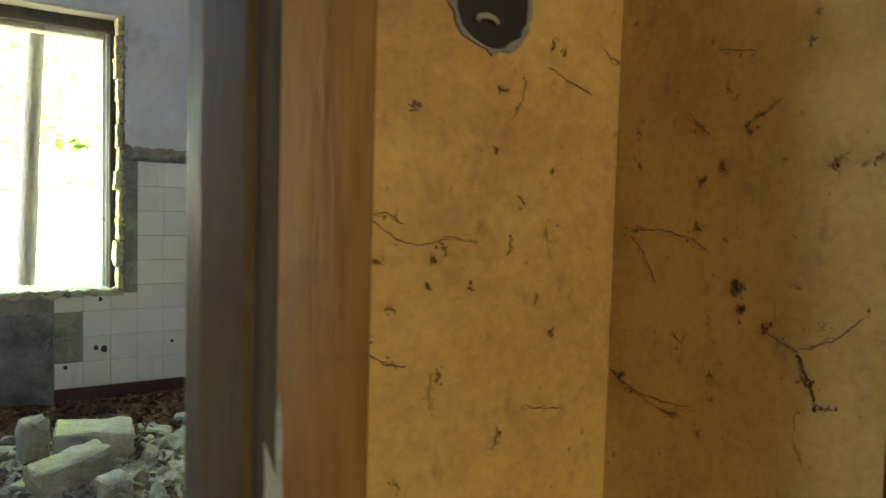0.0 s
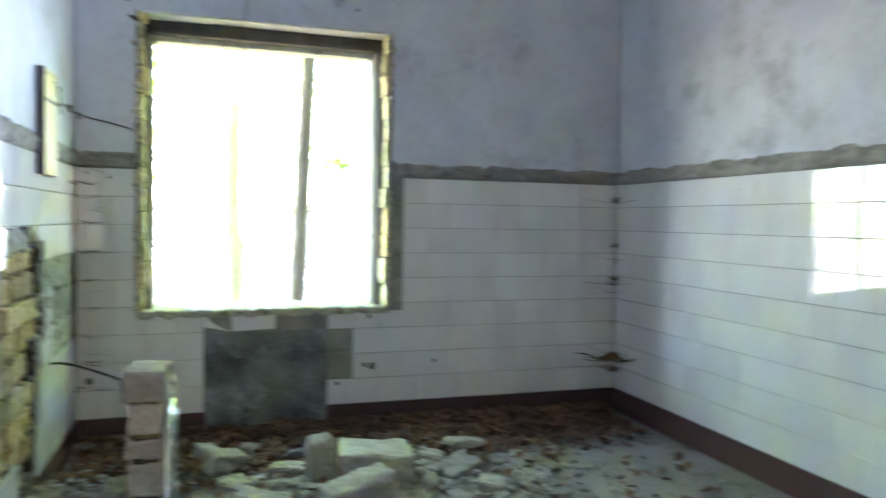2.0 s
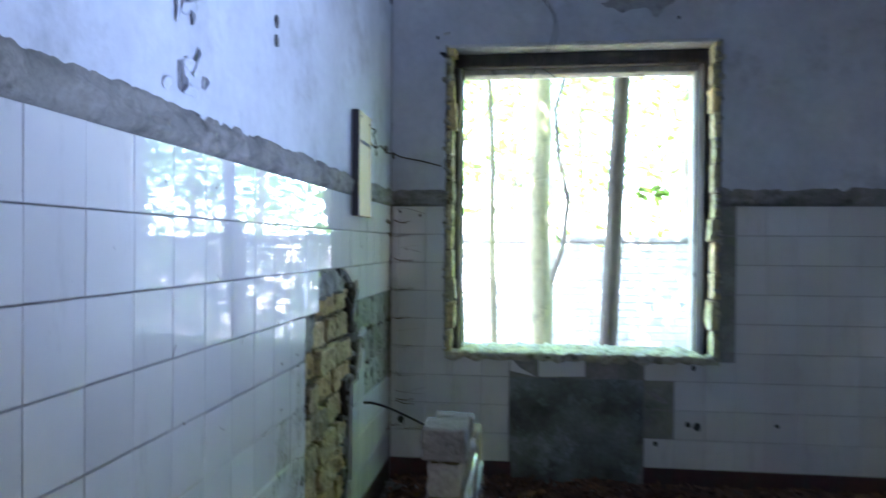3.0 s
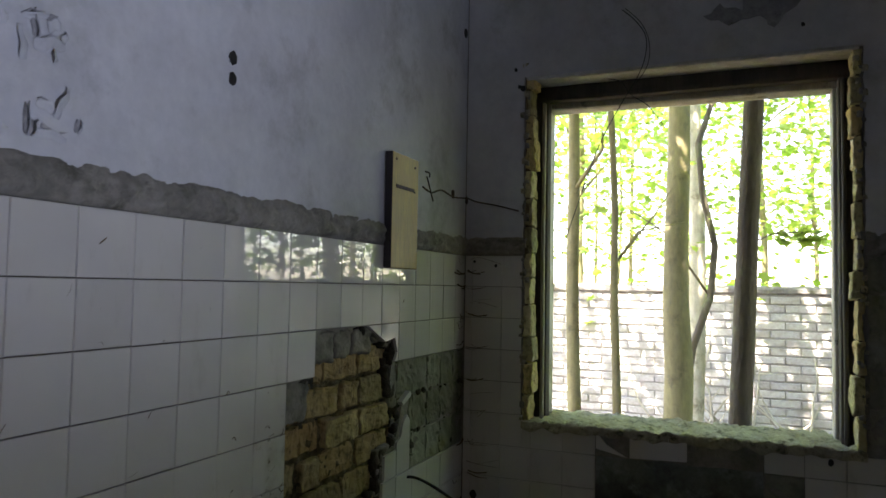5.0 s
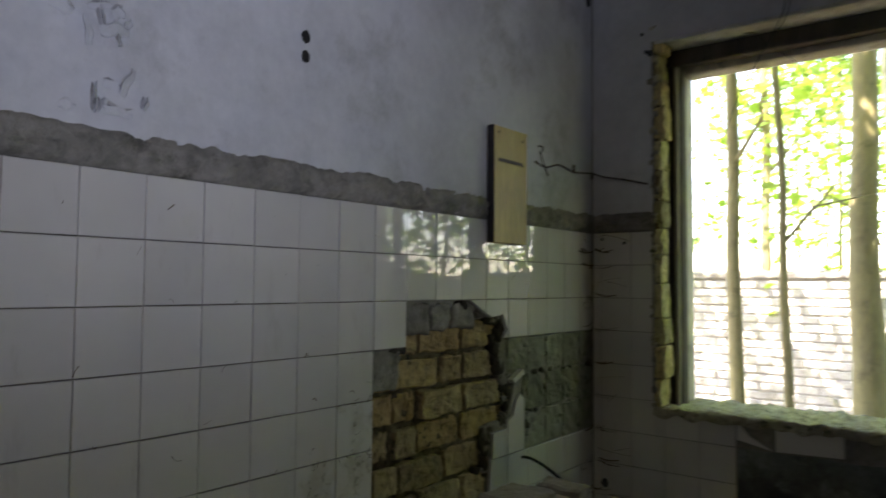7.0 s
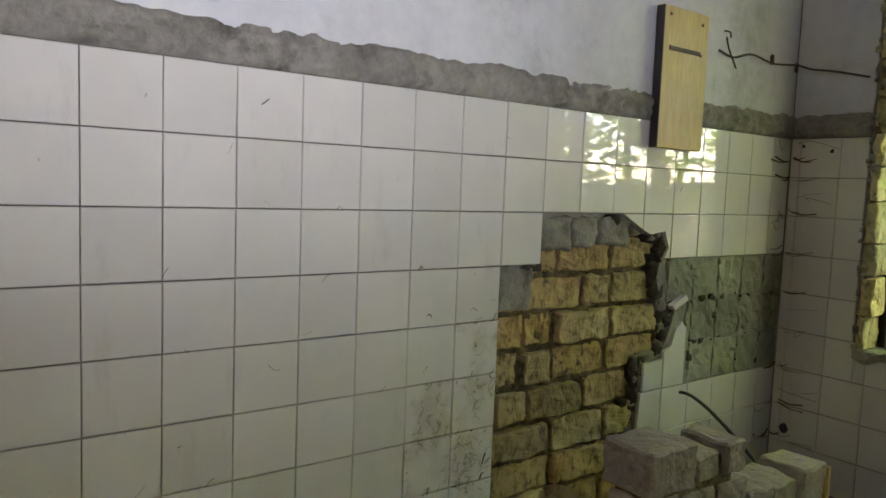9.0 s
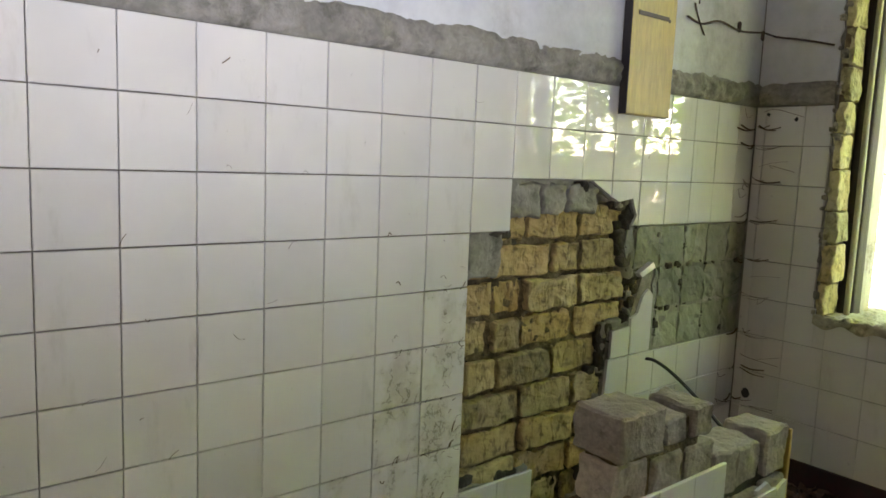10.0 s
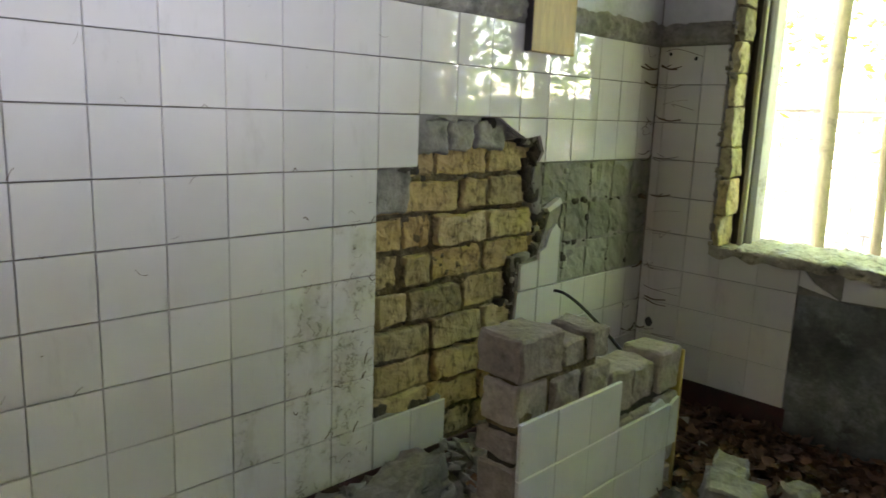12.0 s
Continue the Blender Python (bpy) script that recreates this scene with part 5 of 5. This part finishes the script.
# sooty cobwebs in the room's corners
for k in range(18):
    z = rw.uniform(0.3, 1.5)
    u = 2.10 - abs(rw.gauss(0, 0.05)) - 0.01
    (strand("cobweb_strand", "sooty cobweb strand in the tiled corner", "cobweb", [WEST(u, z, 0.004), WEST(u + rw.uniform(0.02, 0.05) * -1, z + rw.uniform(-.02, .02), 0.006), WEST(u - 0.06, z + rw.uniform(-.03, .03), 0.004)], rw.uniform(0.0006, 0.0013), M_WEB, 4) if k % 2 else
     strand("cobweb_strand", "sooty cobweb strand in the tiled corner", "cobweb", [NORTH(0.02 + abs(rw.gauss(0, 0.05)), z, 0.004), NORTH(0.08, z + rw.uniform(-.02, .02), 0.006), NORTH(0.12 + rw.uniform(0, 0.1), z + rw.uniform(-.03, .03), 0.004)], rw.uniform(0.0006, 0.0013), M_WEB, 4))
for k in range(14):
    z = rw.choice((0.34, 0.36, 0.4, 0.8, 0.85, 1.0, 1.02, 1.4))
    strand("cobweb_strand", "sooty cobweb strand in the tiled corner", "cobweb", [NORTH(EX - rw.uniform(0.05, 0.25), z + rw.uniform(-.01, .05), 0.003), NORTH(EX - 0.03, z, 0.012), EAST(NY - 0.04, z, 0.006), EAST(NY - rw.uniform(0.08, 0.25), z + rw.uniform(-.01, .05), 0.003)], rw.uniform(0.0007, 0.0022), M_WEB, 4)
for zc, reach, rad, n in ((0.35, 0.26, 0.0042, 9), (0.30, 0.12, 0.003, 5), (0.86, 0.09, 0.0032, 6), (1.02, 0.07, 0.0025, 5), (1.43, 0.06, 0.0025, 4), (0.60, 0.06, 0.002, 4)):
    for k in range(n):
        to3d, far = (NORTH, EX) if k % 2 else (EAST, NY)
        r1 = reach * rw.uniform(0.4, 1.0)
        strand("cobweb_strand", "sooty cobweb strand in the tiled corner", "cobweb", [to3d(far - 0.012, zc + rw.uniform(-.015, .015), 0.012), to3d(far - r1 * 0.4, zc + rw.uniform(-.02, .02) - 0.008, 0.008), to3d(far - r1, zc + rw.uniform(-.01, .05) * reach * 4, 0.003)], rad * rw.uniform(0.35, 1.0), M_WEB, 4)
# thick clots of sooty web in the far corner
for zc, reach, rad in ((0.36, 0.30, 0.026), (0.27, 0.10, 0.014), (0.88, 0.07, 0.018), (1.40, 0.05, 0.012), (1.10, 0.05, 0.010)):
    bm = bmesh.new()
    pts = [NORTH(EX - reach, zc + 0.13 * reach, 0.002), NORTH(EX - reach * 0.72, zc + 0.03, 0.004), NORTH(EX - reach * 0.4, zc - 0.01, 0.006), NORTH(EX - 0.035, zc + 0.01, 0.016), EAST(NY - 0.03, zc + 0.02, 0.016), EAST(NY - reach * 0.45, zc, 0.006), EAST(NY - reach * 0.75, zc + 0.02, 0.003), EAST(NY - reach, zc + 0.05, 0.002)]
    tube(bm, pts, [0.001, 0.004, 0.25 * rad, rad, rad * 0.9, 0.25 * rad, 0.004, 0.001], 8)
    for v in bm.verts:
        v.co += noise.noise_vector(v.co * 70) * rad * 0.25
    tagged(part("cobweb_clump", bm, M_WEB, None, "", True), "thick sooty cobweb clot in the tiled corner", "cobweb")
# grime flecks and dried smears on the tiles beside the hole
for k in range(90):
    near = k < 62
    u = 0.592 - abs(rf.gauss(0, 0.11)) if near else rf.uniform(-0.4, 1.9)
    z = rf.uniform(0.2, 0.97) if near else rf.uniform(0.2, 1.45)
    if inside(u, z, HOLE) or (u > 1.3 and 0.58 < z < 1.08):
        continue
    if k % 3 == 0:
        z = TOP - P * round((TOP - z) / P) + rf.uniform(-0.004, 0.004)
    a, ln, bow = rf.uniform(-0.5, 1.3), rf.uniform(0.006, 0.034), rf.uniform(-0.008, 0.008)
    pts = [WEST(u + ln * f * math.cos(a), z + ln * f * math.sin(a) + bow * 4 * f * (1 - f), 0.0004) for f in (0, 0.3, 0.6, 1.0)]
    strand("grime_fleck", "thin dark fleck of grime on a white tile", "grime", pts, rf.choice((0.0004, 0.0006, 0.0008, 0.0016)), M_WEB, 4)
# more sooty web tufts where the tiled walls meet
for zc, n in ((1.44, 5), (1.37, 4), (1.22, 3), (1.07, 5), (0.92, 4), (0.77, 3), (0.61, 6), (0.46, 3), (0.33, 4)):
    for k in range(n):
        to3d, corner, sg = (NORTH, 0.0, 1) if k % 3 else (WEST, NY, -1)
        r0, r1 = rw.uniform(0.0, 0.03), rw.uniform(0.03, 0.12)
        za, zb = zc + rw.uniform(-.02, .03), zc + rw.uniform(-.015, .015)
        strand("cobweb_strand", "sooty cobweb strand in the tiled corner", "cobweb", [to3d(corner + sg * (0.006 + r0), za, 0.008), to3d(corner + sg * (r0 + r1 * 0.5), (za + zb) / 2 - 0.008, 0.006), to3d(corner + sg * (r0 + r1), zb, 0.002)], rw.choice((0.0008, 0.0013, 0.002, 0.0034)), M_WEB, 4)
# dark crumbs along the ridges of the bare tile beds
for k in range(46):
    u, z = rw.choice((1.368, 1.52, 1.672, 1.824, 1.976)) + rw.uniform(-0.012, 0.012), rw.uniform(0.62, 1.06)
    if k % 2:
        u, z = rw.uniform(1.5, 2.08), rw.choice((0.76, 0.912)) + rw.uniform(-0.01, 0.01)
    if u < 1.5 and z < 0.92:
        continue
    s_ = rw.uniform(0.004, 0.012)
    part("render_crumb", rough_box((-0.022, u - s_, z - s_), (-0.004 + rw.uniform(-0.005, 0.003), u + s_ * 1.4, z + s_), 1, 0.006, k + 1500, 0.003), M_MORTAR_DARK if k % 3 else M_MORTAR_GREEN, wall_west, "", True)
